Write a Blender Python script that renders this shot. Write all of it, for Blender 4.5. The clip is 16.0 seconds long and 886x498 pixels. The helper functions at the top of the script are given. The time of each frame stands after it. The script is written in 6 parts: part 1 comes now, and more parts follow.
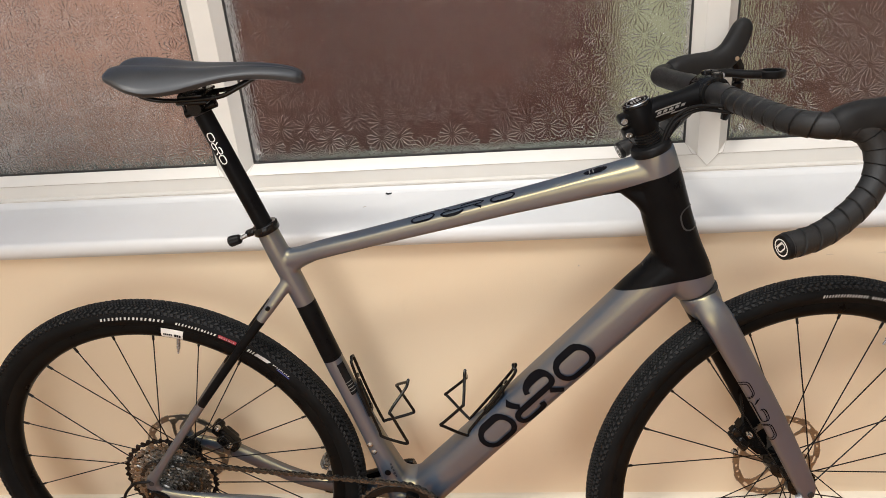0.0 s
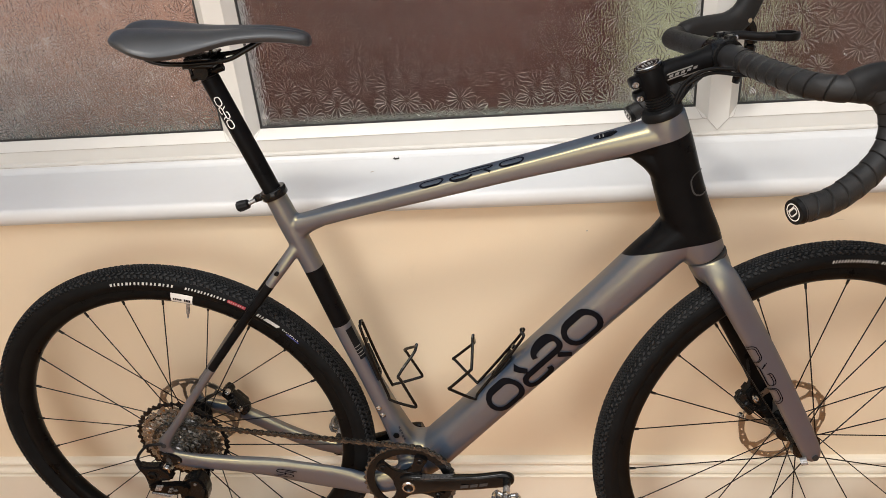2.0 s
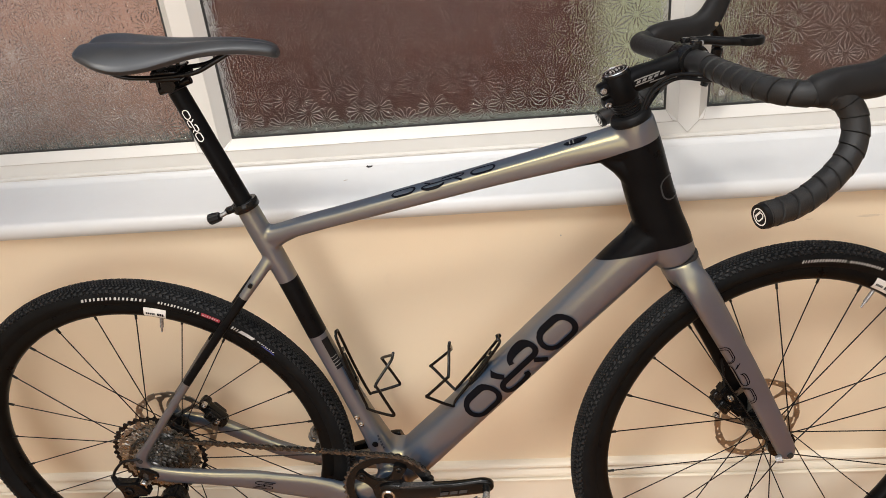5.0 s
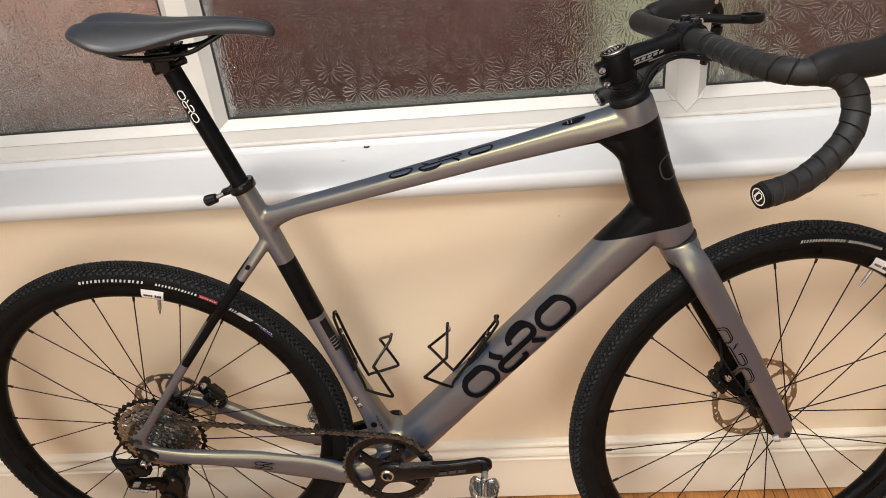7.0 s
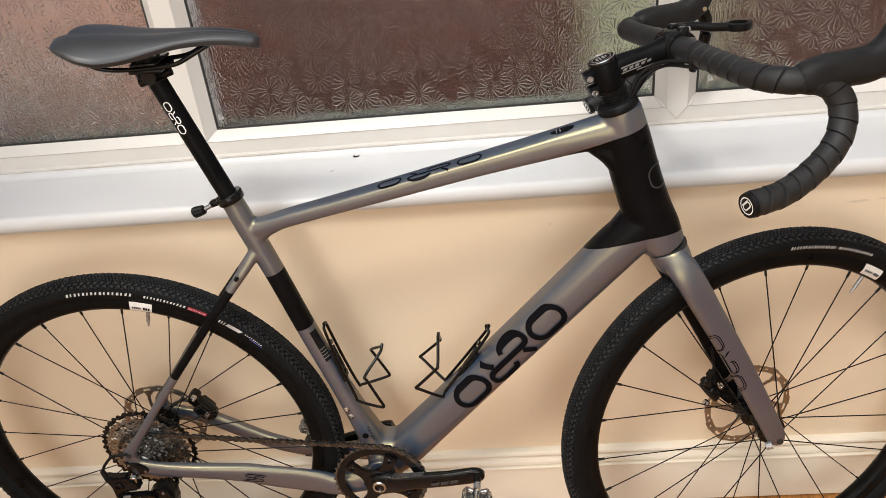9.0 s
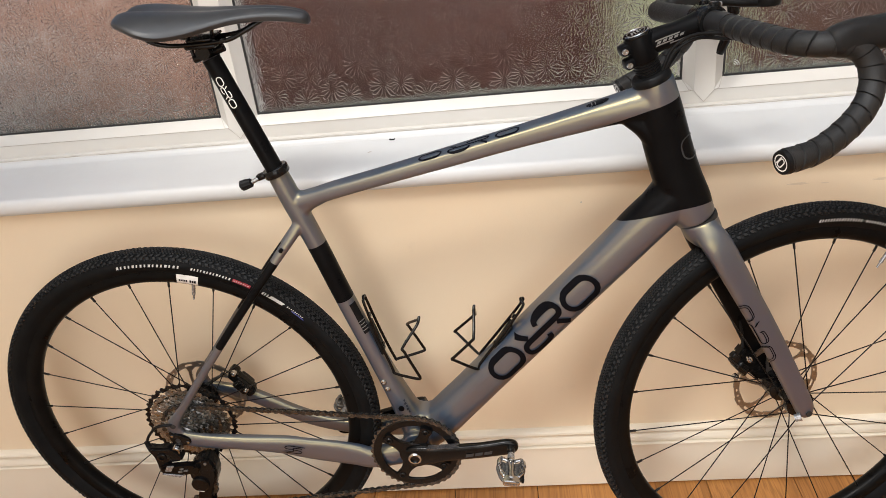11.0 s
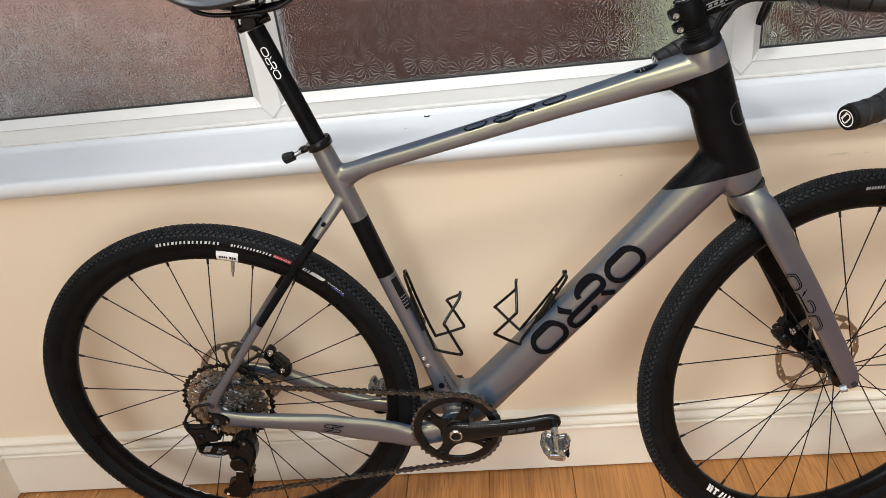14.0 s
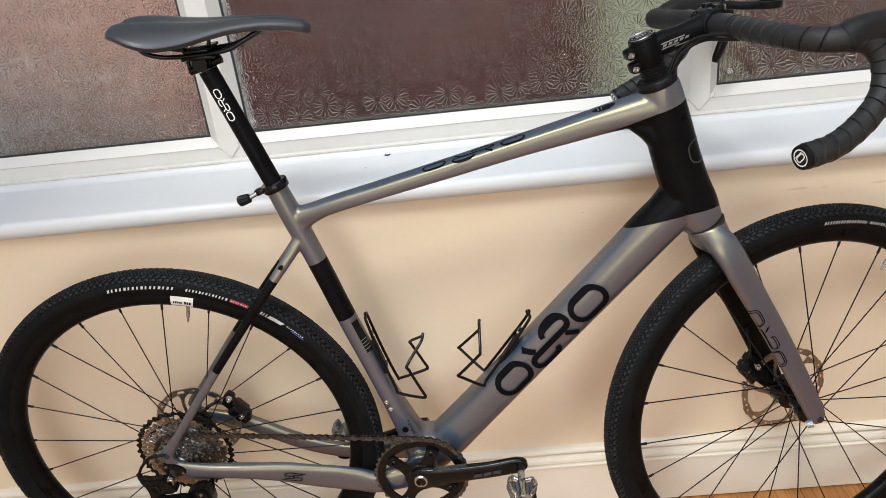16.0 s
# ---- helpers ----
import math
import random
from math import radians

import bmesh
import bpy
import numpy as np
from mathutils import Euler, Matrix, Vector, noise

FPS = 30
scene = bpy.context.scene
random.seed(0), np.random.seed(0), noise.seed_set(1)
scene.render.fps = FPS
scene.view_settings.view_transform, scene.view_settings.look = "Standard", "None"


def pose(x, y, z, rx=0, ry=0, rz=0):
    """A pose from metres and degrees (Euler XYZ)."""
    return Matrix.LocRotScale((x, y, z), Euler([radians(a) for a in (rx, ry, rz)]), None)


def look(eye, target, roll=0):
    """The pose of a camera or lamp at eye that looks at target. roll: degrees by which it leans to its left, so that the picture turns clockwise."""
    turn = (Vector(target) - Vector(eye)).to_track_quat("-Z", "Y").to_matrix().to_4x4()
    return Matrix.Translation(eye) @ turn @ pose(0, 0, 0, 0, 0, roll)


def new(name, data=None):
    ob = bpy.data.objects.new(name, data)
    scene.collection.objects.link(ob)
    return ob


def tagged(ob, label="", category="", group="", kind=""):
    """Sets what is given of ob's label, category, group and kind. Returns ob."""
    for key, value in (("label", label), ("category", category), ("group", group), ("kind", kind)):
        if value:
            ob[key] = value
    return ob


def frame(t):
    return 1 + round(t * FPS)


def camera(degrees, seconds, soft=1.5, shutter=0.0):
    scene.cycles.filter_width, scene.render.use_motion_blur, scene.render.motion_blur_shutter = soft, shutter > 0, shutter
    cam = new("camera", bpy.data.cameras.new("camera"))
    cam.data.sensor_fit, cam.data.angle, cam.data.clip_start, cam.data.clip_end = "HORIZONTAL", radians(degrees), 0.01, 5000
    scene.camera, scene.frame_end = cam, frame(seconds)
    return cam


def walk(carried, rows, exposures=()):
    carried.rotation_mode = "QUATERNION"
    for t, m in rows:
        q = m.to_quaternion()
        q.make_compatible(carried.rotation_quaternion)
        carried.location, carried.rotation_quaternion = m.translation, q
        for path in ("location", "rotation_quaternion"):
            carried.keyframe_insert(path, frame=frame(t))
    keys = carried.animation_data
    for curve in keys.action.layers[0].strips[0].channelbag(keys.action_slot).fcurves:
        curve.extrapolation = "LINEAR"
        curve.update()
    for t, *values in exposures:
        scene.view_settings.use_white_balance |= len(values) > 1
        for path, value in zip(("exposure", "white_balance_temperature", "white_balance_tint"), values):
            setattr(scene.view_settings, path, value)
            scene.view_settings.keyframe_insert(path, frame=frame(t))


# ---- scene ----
cam = camera(60.3, 16.0, soft=0.45)
PATH = [
    (0, (0.052, 0.078, 1.276), (-0.152, 1.863, 0.397), -5.0),
    (0.5, (0.049, 0.072, 1.276), (-0.164, 1.847, 0.38), -4.8),
    (1, (0.052, 0.073, 1.272), (-0.169, 1.836, 0.353), -4.8),
    (1.5, (0.046, 0.075, 1.276), (-0.175, 1.824, 0.332), -4.9),
    (2, (0.046, 0.078, 1.275), (-0.173, 1.82, 0.318), -5.3),
    (2.5, (0.049, 0.084, 1.28), (-0.153, 1.826, 0.319), -5.5),
    (3, (0.055, 0.086, 1.285), (-0.136, 1.831, 0.326), -5.7),
    (3.5, (0.058, 0.084, 1.285), (-0.124, 1.834, 0.335), -5.8),
    (6, (0.058, 0.087, 1.284), (-0.111, 1.821, 0.3), -5.8),
    (6.5, (0.059, 0.092, 1.285), (-0.111, 1.817, 0.286), -5.8),
    (7, (0.059, 0.088, 1.283), (-0.111, 1.809, 0.278), -6.0),
    (7.5, (0.06, 0.092, 1.283), (-0.105, 1.812, 0.276), -6.1),
    (8, (0.061, 0.099, 1.286), (-0.095, 1.822, 0.282), -6.3),
    (10.3, (0.074, 0.079, 1.286), (-0.086, 1.819, 0.313), -6.2),
    (10.5, (0.067, 0.072, 1.278), (-0.097, 1.815, 0.311), -6.3),
    (11, (0.028, 0.026, 1.25), (-0.159, 1.774, 0.296), -6.6),
    (11.5, (-0.028, -0.013, 1.214), (-0.241, 1.734, 0.264), -6.7),
    (12, (-0.04, -0.028, 1.204), (-0.27, 1.713, 0.248), -6.8),
    (12.5, (-0.041, -0.021, 1.205), (-0.275, 1.715, 0.24), -6.7),
    (13, (-0.045, -0.008, 1.208), (-0.273, 1.726, 0.237), -6.9),
    (13.5, (-0.048, -0.003, 1.213), (-0.254, 1.737, 0.249), -7.0),
    (14, (-0.048, 0.008, 1.213), (-0.229, 1.758, 0.263), -7.1),
    (14.5, (-0.051, 0.015, 1.21), (-0.208, 1.775, 0.273), -7.0),
    (15, (-0.042, 0.014, 1.211), (-0.18, 1.784, 0.291), -7.0),
    (15.5, (-0.032, 0.023, 1.219), (-0.152, 1.802, 0.313), -6.9),
    (16, (-0.029, 0.035, 1.217), (-0.133, 1.823, 0.328), -6.8),
]
walk(cam, [(t, look(eye, target, roll)) for t, eye, target, roll in PATH],
     ((0, -0.02, 6640, 10.5), (8, 0.00, 6640, 10.5), (11, 0.00, 6560, 10.5), (12.5, -0.07, 6400, 9.5), (13, -0.05, 6320, 9), (14, 0.01, 6040, 7.5), (16, 0.01, 6040, 7.5)))

# ---- world, light, exposure ----
world = bpy.data.worlds.new("world")
scene.world = world
world.use_nodes = True
wn = world.node_tree
sky = wn.nodes.new("ShaderNodeTexSky")
sky.sky_type, sky.sun_disc = "NISHITA", False
sky.sun_elevation, sky.sun_rotation = radians(38), radians(150)
wn.links.new(sky.outputs[0], wn.nodes["Background"].inputs[0])
wn.nodes["Background"].inputs[1].default_value = 0.14

sun_data = bpy.data.lights.new("sun", "SUN")
sun_data.energy, sun_data.angle, sun_data.color = 1.6, radians(12), (1.0, 0.95, 0.88)
new("sun", sun_data).matrix_world = look((0, 0, 6), (1.2, 2.4, 2.0))


def daylight(name, power, size_x, size_y, eye, target, color):
    """A lamp in an opening, for the sky's light that comes in through it."""
    data = bpy.data.lights.new(name, "AREA")
    data.shape, data.size, data.size_y = "RECTANGLE", size_x, size_y
    data.energy, data.color = power, color
    ob = new(name, data)
    ob.matrix_world = look(eye, target)
    return ob


daylight("patio_door_daylight", 32, 2.1, 2.0, (-0.13, -2.36, 1.20), (-0.15, 1.0, 0.60), (1.0, 0.955, 0.90))
daylight("roof_window_daylight", 38, 2.2, 2.2, (-0.10, -0.10, 2.44), (-0.10, -0.10, 0.0), (0.93, 0.97, 1.0))

# ---- materials ----


def material(name):
    m = bpy.data.materials.new(name)
    m.use_nodes = True
    nt = m.node_tree
    return m, nt, nt.nodes["Principled BSDF"]


def node(nt, kind, inputs=None, **settings):
    n = nt.nodes.new(kind)
    for key, value in settings.items():
        setattr(n, key, value)
    for key, value in (inputs or {}).items():
        if isinstance(value, bpy.types.NodeSocket):
            nt.links.new(value, n.inputs[key])
        else:
            n.inputs[key].default_value = value
    return n


def math_node(nt, op, a, b=None, c=None, clamp=False):
    n = nt.nodes.new("ShaderNodeMath")
    n.operation, n.use_clamp = op, clamp
    for i, v in enumerate((a, b, c)):
        if v is None:
            continue
        if isinstance(v, bpy.types.NodeSocket):
            nt.links.new(v, n.inputs[i])
        else:
            n.inputs[i].default_value = v
    return n.outputs[0]


def mix_color(nt, factor, a, b):
    n = nt.nodes.new("ShaderNodeMix")
    n.data_type = "RGBA"
    for i, v in ((0, factor), (6, a), (7, b)):
        if isinstance(v, bpy.types.NodeSocket):
            nt.links.new(v, n.inputs[i])
        else:
            n.inputs[i].default_value = v if i == 0 else (*v, 1.0)
    return n.outputs[2]


def ramp(nt, fac, lo, hi, a=0.0, b=1.0):
    n = node(nt, "ShaderNodeMapRange", {"Value": fac, "From Min": lo, "From Max": hi, "To Min": a, "To Max": b})
    return n.outputs[0]


def noise_of(nt, scale, detail=4.0, stretch=(1, 1, 1), rough=0.55):
    co = node(nt, "ShaderNodeTexCoord").outputs["Object"]
    mp = node(nt, "ShaderNodeMapping", {"Vector": co, "Scale": stretch})
    return node(nt, "ShaderNodeTexNoise", {"Vector": mp.outputs[0], "Scale": scale, "Detail": detail, "Roughness": rough}).outputs[0]


def surface(name, color, other=None, rough=0.5, metal=0.0, scale=40.0, bump=0.0, bump_scale=200.0, rough_var=0.12, coat=0.0, spec=0.5,
            stretch=(1, 1, 1), coat_rough=0.1):
    """A painted, plastic, rubber or metal surface with variation at two scales, in metres."""
    m, nt, p = material(name)
    big = noise_of(nt, scale, 5.0, stretch)
    fine = noise_of(nt, bump_scale, 3.0, stretch)
    if other is None:
        other = tuple(c * 0.82 for c in color)
    fac = ramp(nt, big, 0.35, 0.7)
    nt.links.new(mix_color(nt, fac, color, other), p.inputs["Base Color"])
    r = math_node(nt, "ADD", ramp(nt, big, 0.3, 0.7, -rough_var, rough_var), ramp(nt, fine, 0.3, 0.7, rough - 0.03, rough + 0.03), clamp=True)
    nt.links.new(r, p.inputs["Roughness"])
    p.inputs["Metallic"].default_value = metal
    p.inputs["Specular IOR Level"].default_value = spec
    p.inputs["Coat Weight"].default_value = coat
    p.inputs["Coat Roughness"].default_value = coat_rough
    if bump:
        b = node(nt, "ShaderNodeBump", {"Height": fine, "Strength": bump, "Distance": 0.001})
        nt.links.new(b.outputs[0], p.inputs["Normal"])
    return m


def pearl_paint():
    """Satin silver-grey paint: a cool violet-grey ground, metal flake and a thin gold pearl in its gloss."""
    m, nt, p = material("pearl_silver_paint")
    fleck = noise_of(nt, 2500, 2.0)
    cloud = noise_of(nt, 9, 3.0)
    nt.links.new(mix_color(nt, ramp(nt, cloud, 0.3, 0.7), (0.050, 0.083, 0.139), (0.044, 0.073, 0.122)), p.inputs["Base Color"])
    p.inputs["Metallic"].default_value = 0.0
    p.inputs["Specular IOR Level"].default_value = 0.15
    nt.links.new(ramp(nt, fleck, 0.3, 0.7, 0.40, 0.50), p.inputs["Roughness"])
    flake = node(nt, "ShaderNodeBsdfPrincipled", {"Base Color": (0.060, 0.118, 0.196, 1), "Metallic": 1.0})
    nt.links.new(ramp(nt, fleck, 0.3, 0.7, 0.46, 0.56), flake.inputs["Roughness"])
    gold = node(nt, "ShaderNodeBsdfPrincipled", {"Base Color": (0.70, 0.53, 0.185, 1), "Metallic": 1.0, "Roughness": 0.32})
    both = node(nt, "ShaderNodeMixShader", {0: 0.34, 1: p.outputs[0], 2: flake.outputs[0]})
    top = node(nt, "ShaderNodeMixShader", {0: 0.23, 1: both.outputs[0], 2: gold.outputs[0]})
    nt.links.new(top.outputs[0], nt.nodes["Material Output"].inputs[0])
    return m


def wall_paint():
    m, nt, p = material("cream_wall_paint")
    big = noise_of(nt, 2.2, 3.0)
    mid = noise_of(nt, 14, 4.0)
    roller = noise_of(nt, 420, 3.0)
    c = mix_color(nt, ramp(nt, big, 0.3, 0.7), (0.79, 0.655, 0.482), (0.77, 0.634, 0.461))
    scuff = ramp(nt, mid, 0.66, 0.76)
    c = mix_color(nt, math_node(nt, "MULTIPLY", scuff, 0.12), c, (0.52, 0.43, 0.35))
    nt.links.new(c, p.inputs["Base Color"])
    p.inputs["Roughness"].default_value = 0.62
    b = node(nt, "ShaderNodeBump", {"Height": roller, "Strength": 0.25, "Distance": 0.0008})
    nt.links.new(b.outputs[0], p.inputs["Normal"])
    return m


def oak():
    m, nt, p = material("oak_laminate")
    info = node(nt, "ShaderNodeObjectInfo")
    co = node(nt, "ShaderNodeTexCoord").outputs["Object"]
    shift = node(nt, "ShaderNodeCombineXYZ", {"X": math_node(nt, "MULTIPLY", info.outputs["Random"], 37.0), "Y": math_node(nt, "MULTIPLY", info.outputs["Random"], 91.0)})
    add = node(nt, "ShaderNodeVectorMath", {0: co, 1: shift.outputs[0]}, operation="ADD")
    mp = node(nt, "ShaderNodeMapping", {"Vector": add.outputs[0], "Scale": (1, 0.015, 1)})
    warp = node(nt, "ShaderNodeTexNoise", {"Vector": mp.outputs[0], "Scale": 9.0, "Detail": 3.0})
    sc = node(nt, "ShaderNodeVectorMath", {0: warp.outputs["Color"], 1: (0.05, 0.05, 0.05)}, operation="MULTIPLY")
    w2 = node(nt, "ShaderNodeVectorMath", {0: mp.outputs[0], 1: sc.outputs[0]}, operation="ADD")
    band = node(nt, "ShaderNodeTexNoise", {"Vector": w2.outputs[0], "Scale": 46.0, "Detail": 6.0, "Roughness": 0.68})
    fine = node(nt, "ShaderNodeTexNoise", {"Vector": w2.outputs[0], "Scale": 290.0, "Detail": 3.0})
    c = mix_color(nt, ramp(nt, band.outputs[0], 0.36, 0.66), (0.50, 0.228, 0.064), (0.30, 0.122, 0.031))
    c = mix_color(nt, math_node(nt, "MULTIPLY", ramp(nt, fine.outputs[0], 0.47, 0.67), 0.70), c, (0.165, 0.061, 0.016))
    c = mix_color(nt, math_node(nt, "MULTIPLY", info.outputs["Random"], 0.30), c, (0.52, 0.245, 0.073))
    vo = node(nt, "ShaderNodeTexVoronoi", {"Vector": node(nt, "ShaderNodeMapping", {"Vector": add.outputs[0], "Scale": (1, 0.55, 1)}).outputs[0], "Scale": 2.6})
    knot = ramp(nt, vo.outputs["Distance"], 0.075, 0.02)
    c = mix_color(nt, math_node(nt, "MULTIPLY", knot, 0.75, clamp=True), c, (0.17, 0.075, 0.03))
    nt.links.new(c, p.inputs["Base Color"])
    nt.links.new(ramp(nt, band.outputs[0], 0.3, 0.7, 0.32, 0.46), p.inputs["Roughness"])
    b = node(nt, "ShaderNodeBump", {"Height": fine.outputs[0], "Strength": 0.12, "Distance": 0.0006})
    nt.links.new(b.outputs[0], p.inputs["Normal"])
    return m


def daisy_glass():
    """Obscure window glass, rolled with daisies and a fine reeding."""
    m, nt, p = material("daisy_obscure_glass")
    co = node(nt, "ShaderNodeTexCoord").outputs["Object"]
    sep = node(nt, "ShaderNodeSeparateXYZ", {0: co})
    flat = node(nt, "ShaderNodeCombineXYZ", {"X": sep.outputs["X"], "Y": sep.outputs["Z"]})
    vo = node(nt, "ShaderNodeTexVoronoi", {"Vector": flat.outputs[0], "Scale": 22.0, "Randomness": 0.75}, voronoi_dimensions="2D")
    loc = node(nt, "ShaderNodeVectorMath", {0: flat.outputs[0], 1: vo.outputs["Position"]}, operation="SUBTRACT").outputs[0]
    ls = node(nt, "ShaderNodeSeparateXYZ", {0: loc})
    ang = math_node(nt, "ARCTAN2", ls.outputs["Y"], ls.outputs["X"])
    rad = node(nt, "ShaderNodeVectorMath", {0: loc}, operation="LENGTH").outputs["Value"]
    rnd = node(nt, "ShaderNodeSeparateColor", {0: vo.outputs["Color"]}).outputs[0]
    wob = math_node(nt, "MULTIPLY_ADD", rnd, 5.0, math_node(nt, "MULTIPLY", ang, 8.0))
    # petals: drop-shaped, each with a raised rim
    across = math_node(nt, "ABSOLUTE", math_node(nt, "COSINE", wob))
    reach = math_node(nt, "MULTIPLY_ADD", math_node(nt, "POWER", across, 0.5), 0.011, math_node(nt, "MULTIPLY_ADD", rnd, 0.005, 0.0145))
    inside = math_node(nt, "SUBTRACT", reach, rad)
    rim_out = math_node(nt, "MULTIPLY", ramp(nt, inside, 0.0, 0.0013), ramp(nt, inside, 0.0034, 0.0016))
    rim_side = math_node(nt, "MULTIPLY", ramp(nt, across, 0.42, 0.22), ramp(nt, inside, 0.0, 0.002))
    rim_side = math_node(nt, "MULTIPLY", rim_side, ramp(nt, across, 0.0, 0.14))
    gaps = node(nt, "ShaderNodeTexNoise", {"Vector": flat.outputs[0], "Scale": 60.0, "Detail": 1.0}).outputs[0]
    height = math_node(nt, "MULTIPLY", math_node(nt, "MAXIMUM", math_node(nt, "MULTIPLY", rim_out, 0.85), rim_side), ramp(nt, rad, 0.003, 0.010))
    height = math_node(nt, "MULTIPLY", height, ramp(nt, gaps, 0.32, 0.54, 0.35, 1.0))
    reed = node(nt, "ShaderNodeTexNoise", {"Vector": node(nt, "ShaderNodeMapping", {"Vector": flat.outputs[0], "Scale": (1, 0.22, 1)}).outputs[0], "Scale": 150.0, "Detail": 4.0})
    total = math_node(nt, "MULTIPLY_ADD", reed.outputs[0], 3.4, math_node(nt, "MULTIPLY", height, 0.62))
    b = node(nt, "ShaderNodeBump", {"Height": total, "Strength": 0.85, "Distance": 0.0013})
    nt.links.new(b.outputs[0], p.inputs["Normal"])
    p.inputs["Base Color"].default_value = (0.95, 0.95, 0.94, 1)
    p.inputs["Transmission Weight"].default_value = 1.0
    p.inputs["Roughness"].default_value = 0.12
    p.inputs["IOR"].default_value = 1.30
    p.inputs["Specular IOR Level"].default_value = 0.04
    return m


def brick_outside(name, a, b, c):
    """Brick, as far as it shows through the obscure glass: two tones and paler flecks, their lightness set per wall."""
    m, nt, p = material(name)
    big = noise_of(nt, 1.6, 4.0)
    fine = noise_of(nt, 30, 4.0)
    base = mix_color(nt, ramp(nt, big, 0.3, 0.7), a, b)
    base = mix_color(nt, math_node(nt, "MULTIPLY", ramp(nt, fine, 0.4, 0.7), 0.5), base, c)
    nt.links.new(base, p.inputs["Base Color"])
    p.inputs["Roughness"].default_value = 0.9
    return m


# BRICK has the narrow passage's shade in its colour, PALE_BRICK the brighter left side
WALL, OAK, GLASS, BRICK, BROWN_BRICK, PALE_BRICK = wall_paint(), oak(), daisy_glass(), brick_outside("shaded_red_brick", (0.060, 0.0158, 0.0100), (0.045, 0.0118, 0.0076), (0.070, 0.024, 0.017)), brick_outside("weathered_brown_brick", (0.125, 0.056, 0.040), (0.098, 0.044, 0.032), (0.15, 0.078, 0.058)), brick_outside("brightened_pale_brick", (0.40, 0.220, 0.162), (0.31, 0.170, 0.126), (0.46, 0.31, 0.245))
GLOSS_WHITE = surface("white_gloss_paint", (0.60, 0.61, 0.615), (0.585, 0.593, 0.595), 0.36, scale=9, bump=0.03, bump_scale=60, rough_var=0.02)
UPVC = surface("white_upvc", (0.620, 0.603, 0.567), (0.602, 0.583, 0.545), 0.36, scale=14, bump=0.05, bump_scale=300, rough_var=0.03)
SKIRT_PAINT = surface("white_satin_skirting_paint", (0.80, 0.735, 0.615), (0.775, 0.705, 0.58), 0.40, scale=7, bump=0.15, bump_scale=90, rough_var=0.02)
CEILING = surface("white_ceiling_paint", (0.80, 0.79, 0.76), (0.77, 0.76, 0.73), 0.8, scale=3)
WALL_SCUFF = surface("scuffed_wall_paint", (0.64, 0.53, 0.40), (0.74, 0.61, 0.455), 0.6, scale=90)
GASKET = surface("black_gasket", (0.02, 0.02, 0.02), rough=0.6)
GREY_SEAL = surface("old_sealant", (0.36, 0.33, 0.29), (0.55, 0.52, 0.47), 0.7, scale=60)
PAVING = surface("pale_paving", (0.42, 0.40, 0.37), (0.30, 0.29, 0.27), 0.85, scale=5)
MOSSY = surface("mossy_outer_sill", (0.10, 0.115, 0.092), (0.06, 0.068, 0.055), 0.9, scale=22)
HEDGE = surface("hedge_leaf", (0.60, 0.60, 0.38), (0.42, 0.44, 0.26), 0.7, scale=25)
SHRUB = surface("pale_grey_leaf", (0.58, 0.55, 0.52), (0.42, 0.40, 0.375), 0.7, scale=20)
SILVER = pearl_paint()
CARBON = surface("satin_black_paint", (.0035, .0035, .004), (.005, .005, .0053), spec=0.07, rough=0.36, scale=30, bump=0.03, bump_scale=900)
DECAL = surface("charcoal_decal", (0.0045, 0.0045, 0.006), rough=0.45, spec=0.05)
TYRE_INK = surface("worn_white_tyre_print", (0.56, 0.56, 0.55), (0.40, 0.40, 0.39), rough=0.55, scale=400)
INK = surface("white_print", (0.82, 0.82, 0.80), rough=0.5, scale=120)
RED_INK = surface("red_print", (0.32, 0.03, 0.045), rough=0.5)
BLUE_INK = surface("blue_print", (0.05, 0.07, 0.30), rough=0.5)
GREY_INK = surface("grey_print", (0.20, 0.195, 0.185), rough=0.45)
DIM_INK = surface("dim_grey_print", (0.045, 0.045, 0.047), rough=0.45, spec=0.3)
RUBBER = surface("tyre_rubber", (.013, .0133, .014), (.025, .0252, .0258), spec=0.16, rough=0.62, scale=60, bump=0.25, bump_scale=500, rough_var=0.06)
SIDEWALL = surface("tyre_sidewall_rubber", (.0055, .006, .0066), (.0088, .0094, .0100), spec=0.07, rough=0.5, scale=40, bump=0.1, bump_scale=800, rough_var=0.06)
RIM = surface("black_anodised_rim", (.005, .005, .0053), (.008, .0077, .0073), spec=0.08, rough=0.34, metal=0.3, scale=30, bump=0.03)
SPOKE = surface("black_steel_spoke", (0.007, 0.007, 0.007), rough=0.4, metal=0.2, spec=0.3)
BLACK_METAL = surface("black_anodised_metal", (.005, .005, .0054), (.009, .009, .009), spec=0.26, rough=0.20, metal=0.12, scale=70)
GLOSS_BLACK = surface("gloss_black_metal", (.003, .003, .0032), (.0045, .0045, .0047), spec=0.20, rough=0.17, scale=50, coat=0.10)
GREY_METAL = surface("dark_grey_polished_metal", (0.10, 0.10, 0.105), (0.06, 0.06, 0.062), 0.30, 0.6, scale=80)
STEEL = surface("steel", (0.40, 0.41, 0.42), (0.22, 0.225, 0.235), 0.26, 0.6, scale=200)
DARK_STEEL = surface("oiled_chain_steel", (0.30, 0.30, 0.30), (0.07, 0.07, 0.068), 0.25, 0.65, scale=260)
OILED = surface("dark_oily_chain_steel", (0.19, 0.194, 0.196), (0.06, 0.06, 0.059), 0.22, 0.9, scale=330, rough_var=0.1)
